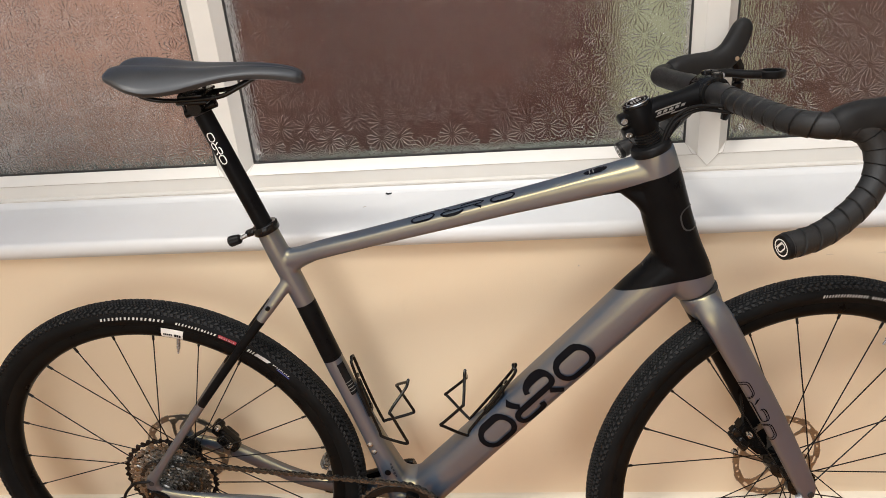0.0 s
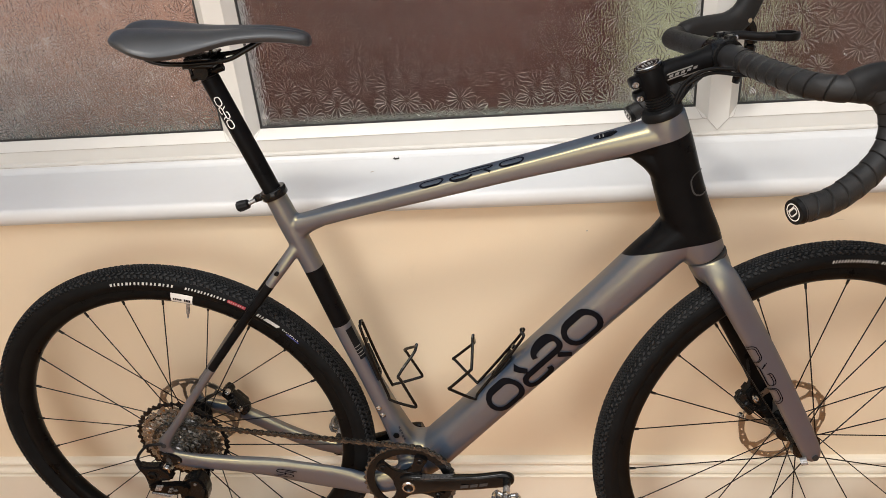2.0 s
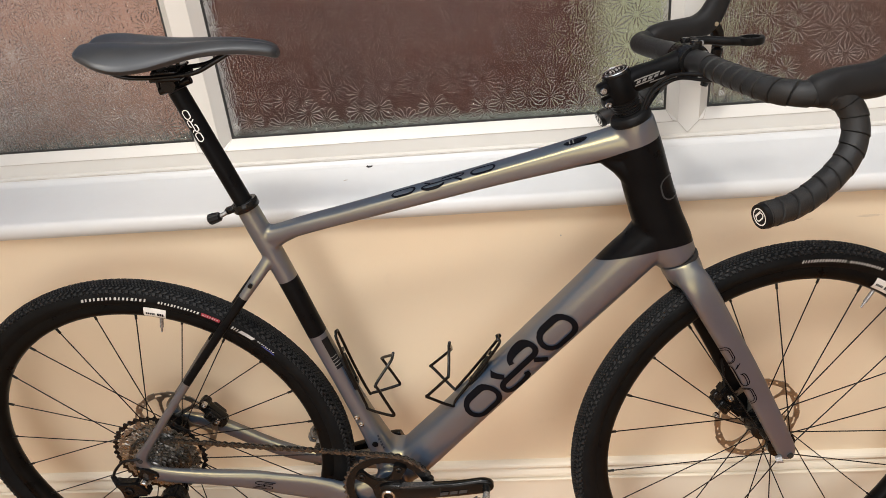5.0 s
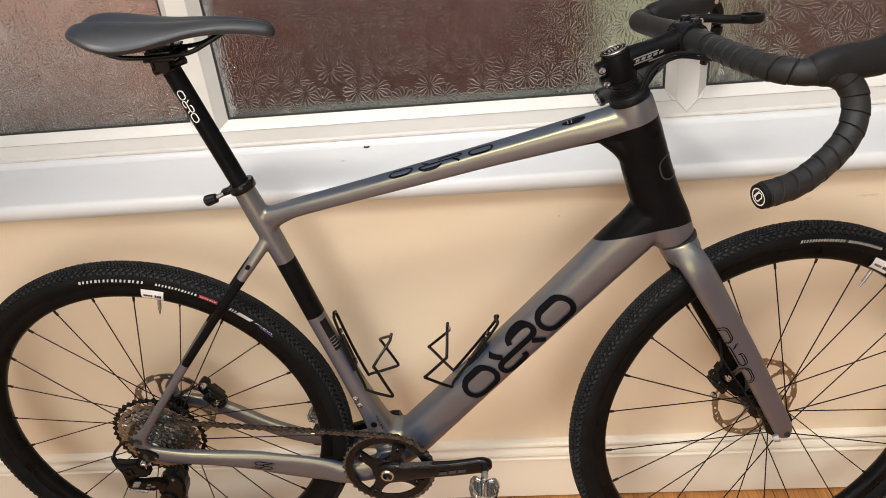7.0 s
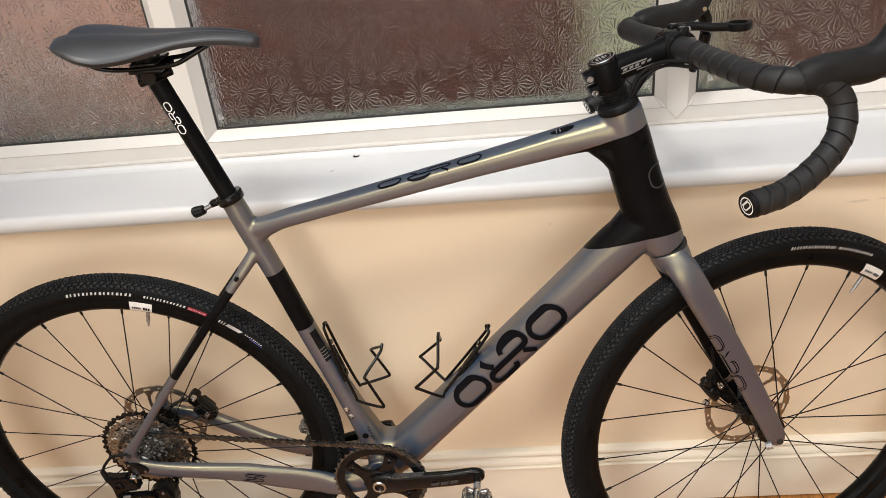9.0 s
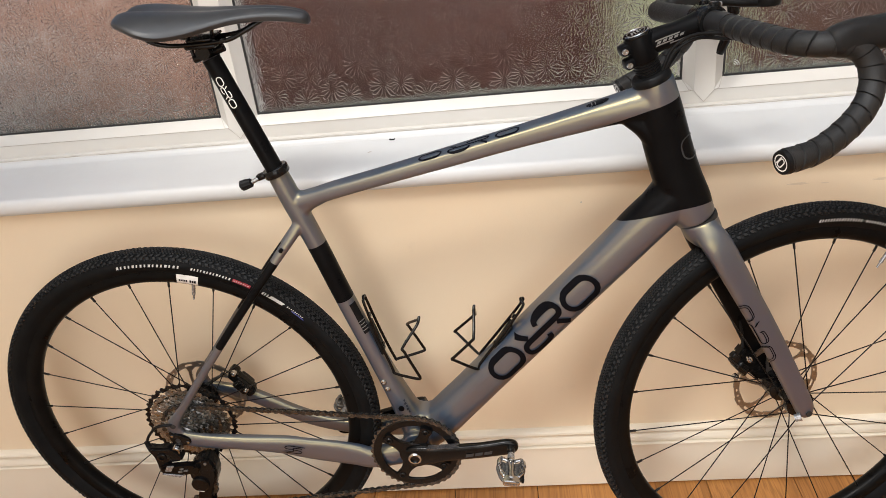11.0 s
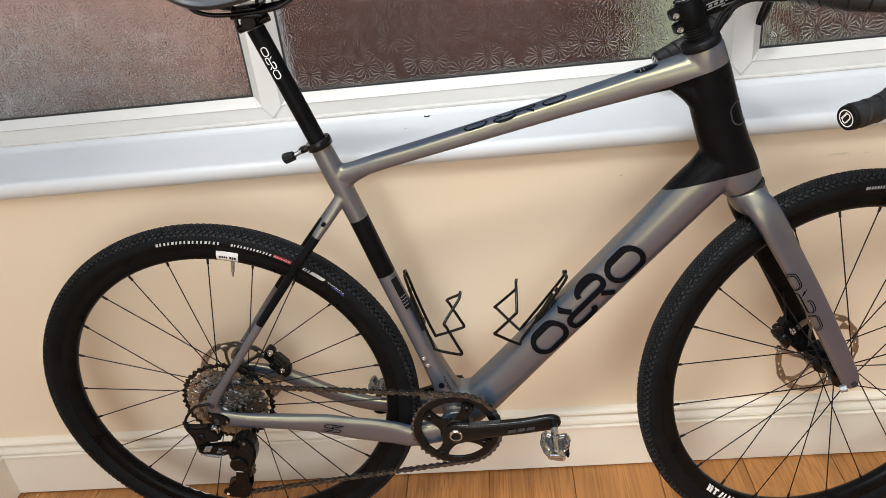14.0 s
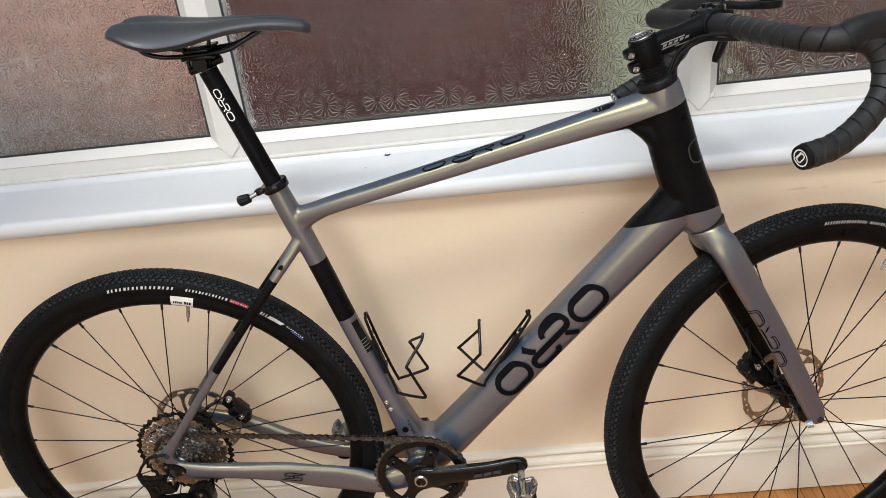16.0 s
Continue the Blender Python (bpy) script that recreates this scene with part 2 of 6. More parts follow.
# oily steel, darkened to paint the shade in chain and cassette gaps
DARK_LINK = surface("gap_shade_oily_steel", (0.12, 0.118, 0.114), (0.035, 0.034, 0.033), 0.28, 0.85, scale=300)
COG_STEEL = surface("worn_sprocket_steel", (0.42, 0.41, 0.39), (0.17, 0.165, 0.158), 0.30, 1.0, scale=240, rough_var=0.1)
CHROME = surface("polished_chrome", (0.60, 0.605, 0.61), (0.46, 0.465, 0.47), 0.17, 1.0, scale=60, rough_var=0.05)
ROTOR = surface("brushed_rotor_steel", (0.40, 0.39, 0.37), (0.32, 0.312, 0.295), 0.40, 1.0, scale=150, stretch=(1, 1, 4))
SADDLE_SKIN = surface("matt_black_saddle_cover", (.0165, .0185, .0215), (.0185, .0205, .0235), spec=0.55, rough=0.40, scale=30, bump=0.12, bump_scale=1500, rough_var=0.04)
SATIN_BAR = surface("satin_dark_grey_bar", (.016, .016, .0168), (.020, .020, .0205), spec=0.3, rough=0.45, scale=40)
TAPE = surface("black_bar_tape", (.011, .011, .0113), (.017, .017, .0173), spec=0.36, rough=0.5, scale=50, bump=0.5, bump_scale=900, rough_var=0.05)
HOOD = surface("black_hood_rubber", (.012, .012, .0125), (.016, .016, .016), spec=0.16, rough=0.5, scale=50, bump=0.2, bump_scale=1200)
PLASTIC = surface("black_plastic", (.006, .006, .0064), (.010, .010, .0104), spec=0.12, rough=0.42, scale=60, bump=0.1, bump_scale=700)
PAPER = surface("white_paper_label", (0.78, 0.77, 0.74), rough=0.6, scale=60)

# ---- building blocks ----
TAU = 2 * math.pi


def V(*a):
    return Vector(a)


def link_mesh(name, bm, mat, parent=None, label="", smooth=True, angle=38):
    me = bpy.data.meshes.new(name)
    bm.normal_update()
    if smooth:
        for f in bm.faces:
            f.smooth = True
        for e in bm.edges:
            if len(e.link_faces) == 2 and e.calc_face_angle(0) > radians(angle):
                e.smooth = False
    bm.to_mesh(me)
    bm.free()
    me.materials.append(mat)
    ob = new(name, me)
    if parent is not None:
        ob.parent = parent
    if label:
        ob["label"] = label
    return ob


def part(name, bm, mat, parent, label="", smooth=True, angle=38):
    """One mesh object under a thing or under a part."""
    return link_mesh(name, bm, mat, parent, label, smooth, angle)


def box(bm, lo, hi, bevel=0.0, segments=2):
    lo, hi = Vector(lo), Vector(hi)
    got = bmesh.ops.create_cube(bm, size=1.0, matrix=Matrix.Translation((lo + hi) / 2) @ Matrix.Diagonal((*(hi - lo), 1)))
    if bevel:
        edges = list({e for v in got["verts"] for e in v.link_edges})
        bmesh.ops.bevel(bm, geom=edges, offset=bevel, segments=segments, profile=0.5, affect="EDGES")
    return bm


def rings(bm, loops, caps=True, closed=False):
    """Skin a list of rings of points with quads."""
    rows = [[bm.verts.new(p) for p in loop] for loop in loops]
    n = len(rows[0])
    pairs = list(zip(rows, rows[1:])) + ([(rows[-1], rows[0])] if closed else [])
    for a, b in pairs:
        for i in range(n):
            j = (i + 1) % n
            bm.faces.new((a[i], a[j], b[j], b[i]))
    if caps and not closed:
        bm.faces.new(rows[0][::-1])
        bm.faces.new(rows[-1])
    return bm


def spline(points, per=6, closed=False):
    """Catmull-Rom through tuples of any length."""
    pts = [np.array(p, float) for p in points]
    n = len(pts)
    out = []
    for i in range(n if closed else n - 1):
        if closed:
            p0, p1, p2, p3 = (pts[(i + k) % n] for k in (-1, 0, 1, 2))
        else:
            p1, p2 = pts[i], pts[i + 1]
            p0 = pts[i - 1] if i else 2 * p1 - p2
            p3 = pts[i + 2] if i + 2 < n else 2 * p2 - p1
        for k in range(per):
            t = k / per
            out.append(0.5 * (2 * p1 + (p2 - p0) * t + (2 * p0 - 5 * p1 + 4 * p2 - p3) * t * t + (3 * p1 - p0 - 3 * p2 + p3) * t ** 3))
    if not closed:
        out.append(pts[-1])
    return out


class Tube:
    """A tube along stations (x, y, z, half height, half width, squareness); height lies in the bicycle's plane, width across it."""

    def __init__(self, stations, per=6, smooth=True):
        st = spline(stations, per) if smooth else [np.array(s, float) for s in stations]
        self.c = [Vector(s[:3]) for s in st]
        self.a, self.b, self.p = [s[3] for s in st], [s[4] for s in st], [s[5] for s in st]
        self.len = [0.0]
        for q, r in zip(self.c, self.c[1:]):
            self.len.append(self.len[-1] + (r - q).length)
        self.up, self.side = [], []
        for i in range(len(self.c)):
            t = (self.c[min(i + 1, len(self.c) - 1)] - self.c[max(i - 1, 0)]).normalized()
            side = V(0, 1, 0) - t * t.y
            side.normalize()
            self.side.append(side)
            self.up.append(side.cross(t) * -1 if side.cross(t).z < 0 else side.cross(t))

    def loop(self, i, n=28, grow=0.0):
        out = []
        for k in range(n):
            a = TAU * k / n
            ca, sa = math.cos(a), math.sin(a)
            e = 2 / self.p[i]
            out.append(self.c[i] + self.up[i] * ((self.a[i] + grow) * math.copysign(abs(ca) ** e, ca)) + self.side[i] * ((self.b[i] + grow) * math.copysign(abs(sa) ** e, sa)))
        return out

    def mesh(self, bm, n=28, first=0.0, last=1.0, grow=0.0):
        total = self.len[-1]
        idx = [i for i, s in enumerate(self.len) if first * total - 1e-6 <= s <= last * total + 1e-6]
        return rings(bm, [self.loop(i, n, grow) for i in idx])

    def at(self, s, h, lift=0.0009, near=-1):
        """The place on the tube's flank, s metres along it and h metres up from its middle."""
        s = min(max(s, 0.0), self.len[-1] - 1e-6)
        i = max(k for k in range(len(self.len) - 1) if self.len[k] <= s)
        f = (s - self.len[i]) / (self.len[i + 1] - self.len[i])
        mixv = lambda q: q[i] * (1 - f) + q[i + 1] * f
        a, b, p = mixv(self.a) , mixv(self.b), mixv(self.p)
        h = max(-a * 0.999, min(a * 0.999, h))
        wide = b * (1 - abs(h / a) ** p) ** (1 / p)
        up, side = mixv(self.up), mixv(self.side)
        normal = (up * (h / a ** 2) + side * (near * wide / b ** 2)).normalized()
        return mixv(self.c) + up * h + side * (near * wide) + normal * lift


def crown_place(tube, s, across, lift=0.0007):
    """The place on the tube's upper face, s metres along it and some metres across, positive away from the room."""
    s = min(max(s, 0.0), tube.len[-1] - 1e-6)
    i = max(k for k in range(len(tube.len) - 1) if tube.len[k] <= s)
    a, b, p = tube.a[i], tube.b[i], tube.p[i]
    across = max(-b * 0.97, min(b * 0.97, across))
    f = (s - tube.len[i]) / (tube.len[i + 1] - tube.len[i])
    return tube.c[i].lerp(tube.c[i + 1], f) + tube.side[i] * across + tube.up[i] * (a * (1 - abs(across / b) ** p) ** (1 / p) + lift)


def stroke(bm, place, pts, width, closed=False):
    """A painted line of some width along 2D points, laid on a surface by place(x, y)."""
    n = len(pts)
    left, right = [], []
    for i in range(n):
        p = np.array(pts[i])
        q0 = np.array(pts[i - 1] if i or closed else pts[i])
        q1 = np.array(pts[(i + 1) % n] if i < n - 1 or closed else pts[i])
        d = q1 - q0
        d = d / (np.hypot(*d) + 1e-9)
        o = np.array((-d[1], d[0])) * width / 2
        left.append(bm.verts.new(place(*(p + o))))
        right.append(bm.verts.new(place(*(p - o))))
    for i in range(n if closed else n - 1):
        j = (i + 1) % n
        bm.faces.new((left[i], left[j], right[j], right[i]))
    return bm


def patch(bm, place, x0, x1, y0, y1, nx=8, ny=4, skew=0.0):
    """A filled printed rectangle laid on a surface by place(x, y)."""
    g = [[bm.verts.new(place(x0 + (x1 - x0) * i / nx + skew * (j / ny - 0.5), y0 + (y1 - y0) * j / ny)) for i in range(nx + 1)] for j in range(ny + 1)]
    for j in range(ny):
        for i in range(nx):
            bm.faces.new((g[j][i], g[j][i + 1], g[j + 1][i + 1], g[j + 1][i]))
    return bm


def stadium(x0, y0, x1, y1, r, n=8):
    """The outline of a rounded bar from one end to the other."""
    d = np.array((x1 - x0, y1 - y0), float)
    a0 = math.atan2(d[1], d[0])
    out = []
    for (cx, cy), base in (((x1, y1), a0 - math.pi / 2), ((x0, y0), a0 + math.pi / 2)):
        for k in range(n + 1):
            a = base + math.pi * k / n
            out.append((cx + r * math.cos(a), cy + r * math.sin(a)))
    # straight flanks in short steps, so that the line follows a curved surface
    dense = []
    for i in range(len(out)):
        p, q = np.array(out[i]), np.array(out[(i + 1) % len(out)])
        m = max(1, int(np.hypot(*(q - p)) / 0.006))
        dense += [tuple(p + (q - p) * k / m) for k in range(m)]
    return dense


def wire(bm, points, radius, n=8, per=5, closed=False):
    """A round rod or cable along points."""
    pts = [Vector(p) for p in (spline(points, per, closed) if per > 1 else points)]
    loops, ref = [], None
    m = len(pts)
    for i in range(m):
        t = (pts[(i + 1) % m] - pts[i - 1]) if closed else (pts[min(i + 1, m - 1)] - pts[max(i - 1, 0)])
        t.normalize()
        if ref is None:
            ref = t.orthogonal().normalized()
        ref = (ref - t * ref.dot(t)).normalized()
        other = t.cross(ref)
        r = radius[min(int(i / (m - 1) * (len(radius) - 1)), len(radius) - 1)] if isinstance(radius, (list, tuple)) else radius
        loops.append([pts[i] + (ref * math.cos(TAU * k / n) + other * math.sin(TAU * k / n)) * r for k in range(n)])
    return rings(bm, loops, closed=closed)


def lathe(bm, profile, n=48, axis="Y", at=(0, 0, 0), closed=True):
    """Turn a profile of (along the axis, radius) round an axis through at. closed: the profile is a loop."""
    loops = []
    for k in range(n):
        a = TAU * k / n
        loop = []
        for s, r in profile:
            if axis == "Y":
                loop.append(V(at[0] + r * math.cos(a), at[1] + s, at[2] + r * math.sin(a)))
            elif axis == "Z":
                loop.append(V(at[0] + r * math.cos(a), at[1] + r * math.sin(a), at[2] + s))
            else:
                loop.append(V(at[0] + s, at[1] + r * math.cos(a), at[2] + r * math.sin(a)))
        loops.append(loop)
    rows = [[bm.verts.new(p) for p in loop] for loop in loops]
    m = len(profile)
    for i in range(n):
        a, b = rows[i], rows[(i + 1) % n]
        for j in range(m if closed else m - 1):
            q = (j + 1) % m
            bm.faces.new((a[j], a[q], b[q], b[j]))
    bmesh.ops.recalc_face_normals(bm, faces=bm.faces[:])
    return bm


def cylinder(bm, a, b, r0, r1=None, n=20):
    """A solid round bar from a to b."""
    a, b = Vector(a), Vector(b)
    r1 = r0 if r1 is None else r1
    t = (b - a).normalized()
    u = t.orthogonal().normalized()
    v = t.cross(u)
    loop = lambda c, r: [c + (u * math.cos(TAU * k / n) + v * math.sin(TAU * k / n)) * r for k in range(n)]
    return rings(bm, [loop(a, r0), loop(b, r1)])


def plate(bm, outline, y0, y1):
    """A flat plate with that outline in the x, z plane, from y0 to y1."""
    lo = [bm.verts.new(V(x, y0, z)) for x, z in outline]
    hi = [bm.verts.new(V(x, y1, z)) for x, z in outline]
    n = len(outline)
    bm.faces.new(lo)
    bm.faces.new(hi[::-1])
    for i in range(n):
        j = (i + 1) % n
        bm.faces.new((lo[i], hi[i], hi[j], lo[j]))
    bmesh.ops.recalc_face_normals(bm, faces=bm.faces[:])
    return bm


def ring_plate(bm, outer, inner, y0, y1):
    """A flat ring between two outlines with as many points each."""
    n = len(outer)
    rows = [[bm.verts.new(V(x, y, z)) for x, z in line] for line, y in ((outer, y0), (outer, y1), (inner, y1), (inner, y0))]
    for r in range(4):
        a, b = rows[r], rows[(r + 1) % 4]
        for i in range(n):
            j = (i + 1) % n
            bm.faces.new((a[i], a[j], b[j], b[i]))
    bmesh.ops.recalc_face_normals(bm, faces=bm.faces[:])
    return bm


def empty(name, m=None):
    ob = new(name)
    if m is not None:
        ob.matrix_world = m
    return ob


def prism(bm, profile, x0, x1):
    """A profile of (y, z) drawn out along x."""
    return rings(bm, [[V(x0, y, z) for y, z in profile], [V(x1, y, z) for y, z in profile]])

# ---- the room ----
WALL_Y, WEST_X, EAST_X, SOUTH_Y, TOP = 1.240, -1.222, 2.6, -2.4, 2.45
SILL_TOP = 0.752


def structure(name, bm, mat, label, category, smooth=False):
    return tagged(link_mesh(name, bm, mat, None, "", smooth), label, category, kind="structure")


# wall under the window, and its piers and lintel
bm = bmesh.new()
box(bm, (WEST_X - 0.3, WALL_Y, -0.1), (EAST_X + 0.3, WALL_Y + 0.28, 0.7205))
structure("wall_north", bm, WALL, "cream painted plaster wall below the window sill", "wall")
bm = bmesh.new()
box(bm, (WEST_X - 0.3, WALL_Y, 2.15), (EAST_X + 0.3, WALL_Y + 0.28, TOP))
structure("lintel", bm, WALL, "cream painted plaster wall above the window", "wall")
bm = bmesh.new()
box(bm, (WEST_X - 0.25, SOUTH_Y - 0.2, -0.1), (WEST_X, WALL_Y - 0.001, TOP))
structure("wall_west", bm, WALL, "cream painted plaster side wall", "wall")
bm = bmesh.new()
box(bm, (EAST_X, SOUTH_Y - 0.2, -0.1), (EAST_X + 0.25, WALL_Y - 0.001, TOP))
structure("wall_east", bm, WALL, "cream painted plaster side wall", "wall")
bm = bmesh.new()
box(bm, (WEST_X, SOUTH_Y - 0.2, -0.1), (EAST_X, SOUTH_Y, 0.18))
box(bm, (WEST_X, SOUTH_Y - 0.2, 2.22), (EAST_X, SOUTH_Y, TOP))
box(bm, (WEST_X, SOUTH_Y - 0.2, 0.18), (-1.215, SOUTH_Y, 2.22))
box(bm, (0.94, SOUTH_Y - 0.2, 0.18), (EAST_X, SOUTH_Y, 2.22))
structure("wall_south", bm, CEILING, "white painted plaster wall with a wide glazed opening", "wall")
bm = bmesh.new()
box(bm, (WEST_X - 0.25, SOUTH_Y - 0.2, TOP), (-1.21, WALL_Y + 0.28, TOP + 0.15))
box(bm, (1.02, SOUTH_Y - 0.2, TOP), (EAST_X + 0.25, WALL_Y + 0.28, TOP + 0.15))
box(bm, (-1.21, SOUTH_Y - 0.2, TOP), (1.02, -1.22, TOP + 0.15))
box(bm, (-1.21, 1.02, TOP), (1.02, WALL_Y + 0.28, TOP + 0.15))
structure("ceiling", bm, CEILING, "white ceiling with a roof window opening", "ceiling")

# skirting boards: a moulded profile, (distance from the wall, height)
SKIRT = [(0.0, 0.0045), (0.018, 0.0045), (0.018, 0.1085), (0.0205, 0.1100), (0.0205, 0.1130), (0.0175, 0.1145), (0.0120, 0.1150), (0.0120, 0.1165), (0.0160, 0.1180), (0.0150, 0.1240),
         (0.0120, 0.1300), (0.0070, 0.1345), (0.0045, 0.1370), (0.0045, 0.1385), (0.0135, 0.1395), (0.0150, 0.1425), (0.0138, 0.1465), (0.0105, 0.1495), (0.0050, 0.1515), (0.0, 0.1520)]
bm = bmesh.new()
rings(bm, [[V(WEST_X + d, WALL_Y - d, z) for d, z in SKIRT], [V(EAST_X, WALL_Y - d, z) for d, z in SKIRT]])
structure("baseboard", bm, SKIRT_PAINT, "off-white moulded skirting board along the window wall", "skirting board")
bm = bmesh.new()
rings(bm, [[V(WEST_X + d, WALL_Y - d, z) for d, z in SKIRT], [V(WEST_X + d, SOUTH_Y, z) for d, z in SKIRT]])
structure("baseboard", bm, SKIRT_PAINT, "off-white moulded skirting board along the side wall", "skirting board")

# window sill board with a rounded nose
prof = [(1.42, 0.752), (1.42, 0.721), (1.2255, 0.721)]
for k in range(9):
    a = math.pi * k / 8
    prof.append((1.2275 - 0.0115 * math.sin(a), 0.7365 - 0.0155 * math.cos(a)))
bm = bmesh.new()
prism(bm, prof, WEST_X - 0.05, EAST_X)
structure("window_sill", bm, GLOSS_WHITE, "white gloss painted window board with a rounded nose", "window sill", smooth=True)

# the window: frame, mullions, panes
GLASS_Y = 1.428
window = tagged(empty("window_1"), "white upvc window with three daisy-patterned obscure glass panes", "window", kind="structure")
bm = bmesh.new()
prism(bm, [(1.470, 0.752), (1.398, 0.752), (1.398, 0.766), (1.405, 0.768), (1.405, 0.792), (1.409, 0.797), (1.424, 0.8095), (1.424, 0.806), (1.436, 0.806), (1.436, 0.772), (1.470, 0.770)], WEST_X - 0.2, EAST_X)
part("window_frame", bm, UPVC, window, "white upvc bottom rail")
bm = bmesh.new()
prism(bm, [(1.3990, 0.7521), (1.3850, 0.7521), (1.3905, 0.7540), (1.3950, 0.7575), (1.3972, 0.7612), (1.3990, 0.7616)], WEST_X - 0.05, EAST_X)
part("sealant_bead", bm, GLOSS_WHITE, window, "painted-over sealant bead between rail and sill")
bm = bmesh.new()
rng = random.Random(8)
x = WEST_X
while x < EAST_X - 0.1:
    # a dirty line above the bead, thicker and thinner, with breaks
    steps = rng.randint(6, 26)
    wob, pts = rng.uniform(-0.0008, 0.0008), []
    for q in range(steps + 1):
        wob += rng.uniform(-0.0004, 0.0004) - wob * 0.15
        thick = max(0.0003, rng.gauss(0.0008, 0.0004)) if 0 < q < steps else 0.0002
        pts.append((x + 0.014 * q, 0.7630 + wob - thick / 2, 0.7630 + wob + thick / 2))
    rings(bm, [[V(px, y, z) for y, z in ((1.3986, lo), (1.3974, lo), (1.3974, hi), (1.3986, hi))] for px, lo, hi in pts])
    x = pts[-1][0] + rng.choice((0.002, 0.004, 0.02, 0.05))
part("sealant", bm, GREY_SEAL, window, "thin broken dirty line of old sealant along the sill")
bm = bmesh.new()
prism(bm, [(1.470, 2.15), (1.398, 2.15), (1.398, 2.09), (1.424, 2.08), (1.470, 2.08)], WEST_X - 0.2, EAST_X)
part("window_frame", bm, UPVC, window, "white upvc top rail")
part("bead_joint", wire(bmesh.new(), [(WEST_X, 1.4046, 0.7926), (EAST_X, 1.4046, 0.7926)], 0.0006, 6, 1), GREY_SEAL, window, "fine dark joint under the glazing bead")
edges = [WEST_X - 0.1]
for x0, x1 in ((-0.523, -0.450), (0.353, 0.425), (1.225, 1.297), (2.1, 2.172)):
    mid = (x0 + x1) / 2
    bm = bmesh.new()
    # the section narrows to its front face, and ends in a mitred point on the rail
    sec = [(x0, 1.424), (x0 + 0.014, 1.409), (x0 + 0.018, 1.4035), (x1 - 0.018, 1.4035), (x1 - 0.014, 1.409), (x1, 1.424), (x1, 1.470), (x0, 1.470)]
    foot = [0.8092, 0.797, 0.792, 0.792, 0.797, 0.8092, 0.806, 0.806]
    rings(bm, [[V(x, y, z) for (x, y), z in zip(sec, foot)], [V(x, y, 2.09) for x, y in sec]])
    tip = [bm.verts.new(V(*p)) for p in ((x0 + 0.018, 1.4035, 0.792), (x1 - 0.018, 1.4035, 0.792), (mid, 1.4035, 0.771))]
    back = [bm.verts.new(V(v.co.x, 1.406, v.co.z)) for v in tip]
    bm.faces.new(tip)
    for i in range(3):
        bm.faces.new((tip[i], back[i], back[(i + 1) % 3], tip[(i + 1) % 3]))
    bmesh.ops.recalc_face_normals(bm, faces=bm.faces[:])
    mullion = part("mullion", bm, UPVC, window, "white upvc mullion with a mitred point at its foot")
    for xa, xb in ((x0, x0 + 0.018), (x1, x1 - 0.018)):
        part("mitre_joint", wire(bmesh.new(), [(xa, 1.4236, 0.8090), ((xa + xb) / 2, 1.4060, 0.7945), (xb, 1.4032, 0.7918), (mid, 1.4032, 0.7708)], 0.0005, 6, 1), GREY_SEAL, mullion, "fine dark mitre joint")
    edges += [x0, x1]
edges.append(EAST_X)
for x0, x1 in zip(edges[::2], edges[1::2]):
    bm = bmesh.new()
    box(bm, (x0 - 0.004, GLASS_Y, 0.80), (x1 + 0.004, GLASS_Y + 0.005, 2.085))
    pane = part("pane", bm, GLASS, window, "obscure glass with a daisy relief", smooth=False)
    pane.visible_shadow = False
    bm = bmesh.new()
    for q0, q1 in (((x0, 1.4235, 0.806), (x1, 1.4275, 0.8125)), ((x0, 1.4235, 0.8125), (x0 + 0.0035, 1.4275, 2.08)), ((x1 - 0.0035, 1.4235, 0.8125), (x1, 1.4275, 2.08))):
        box(bm, q0, q1)
    part("gasket", bm, GASKET, window, "thin black rubber glazing gasket", smooth=False)

# outside: paving, a shaded brick wall close to the window, a hedge in the gap
bm = bmesh.new()
box(bm, (-600, -600, -0.3), (600, 600, -0.12))
structure("ground", bm, PAVING, "pale paved ground round the house", "ground")
bm = bmesh.new()
prism(bm, [(1.472, 0.70), (1.60, 0.68), (1.60, 0.765), (1.472, 0.790)], WEST_X - 0.4, EAST_X + 0.3)
structure("outer_sill", bm, MOSSY, "mossy grey-green sill outside the window", "window sill")
verts, faces = [], []
rng = random.Random(21)
for k in range(1400):
    c = V(-1.35 + rng.gauss(0, 0.30), 1.69 + rng.uniform(-0.05, 0.10), 0.68 + rng.gauss(0, 0.20))
    if c.z < -0.1 or c.x > -0.70:
        continue
    m = Euler((rng.uniform(0, 3), rng.uniform(0, 3), rng.uniform(0, 3))).to_matrix()
    base = len(verts)
    verts += [c + m @ V(*p) for p in ((-0.020, 0, 0), (0, -0.010, 0.003), (0.022, 0, 0), (0, 0.010, 0.003))]
    faces.append((base, base + 1, base + 2, base + 3))
me = bpy.data.meshes.new("shrub")
me.from_pydata(verts, [], faces)
me.materials.append(SHRUB)
tagged(new("shrub", me), "pale grey-leaved shrub outside behind the obscure glass", "shrub")
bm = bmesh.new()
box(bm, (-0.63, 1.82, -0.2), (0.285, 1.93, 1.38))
structure("backdrop", bm, BRICK, "red-brown brick wall outside the window, its shade painted as a dark colour", "wall")
# paler colour here stands in for more light on the left
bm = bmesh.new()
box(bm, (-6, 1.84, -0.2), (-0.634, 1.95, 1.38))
structure("backdrop", bm, PALE_BRICK, "brick wall outside the window, its stronger light painted as a paler colour", "wall")
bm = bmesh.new()
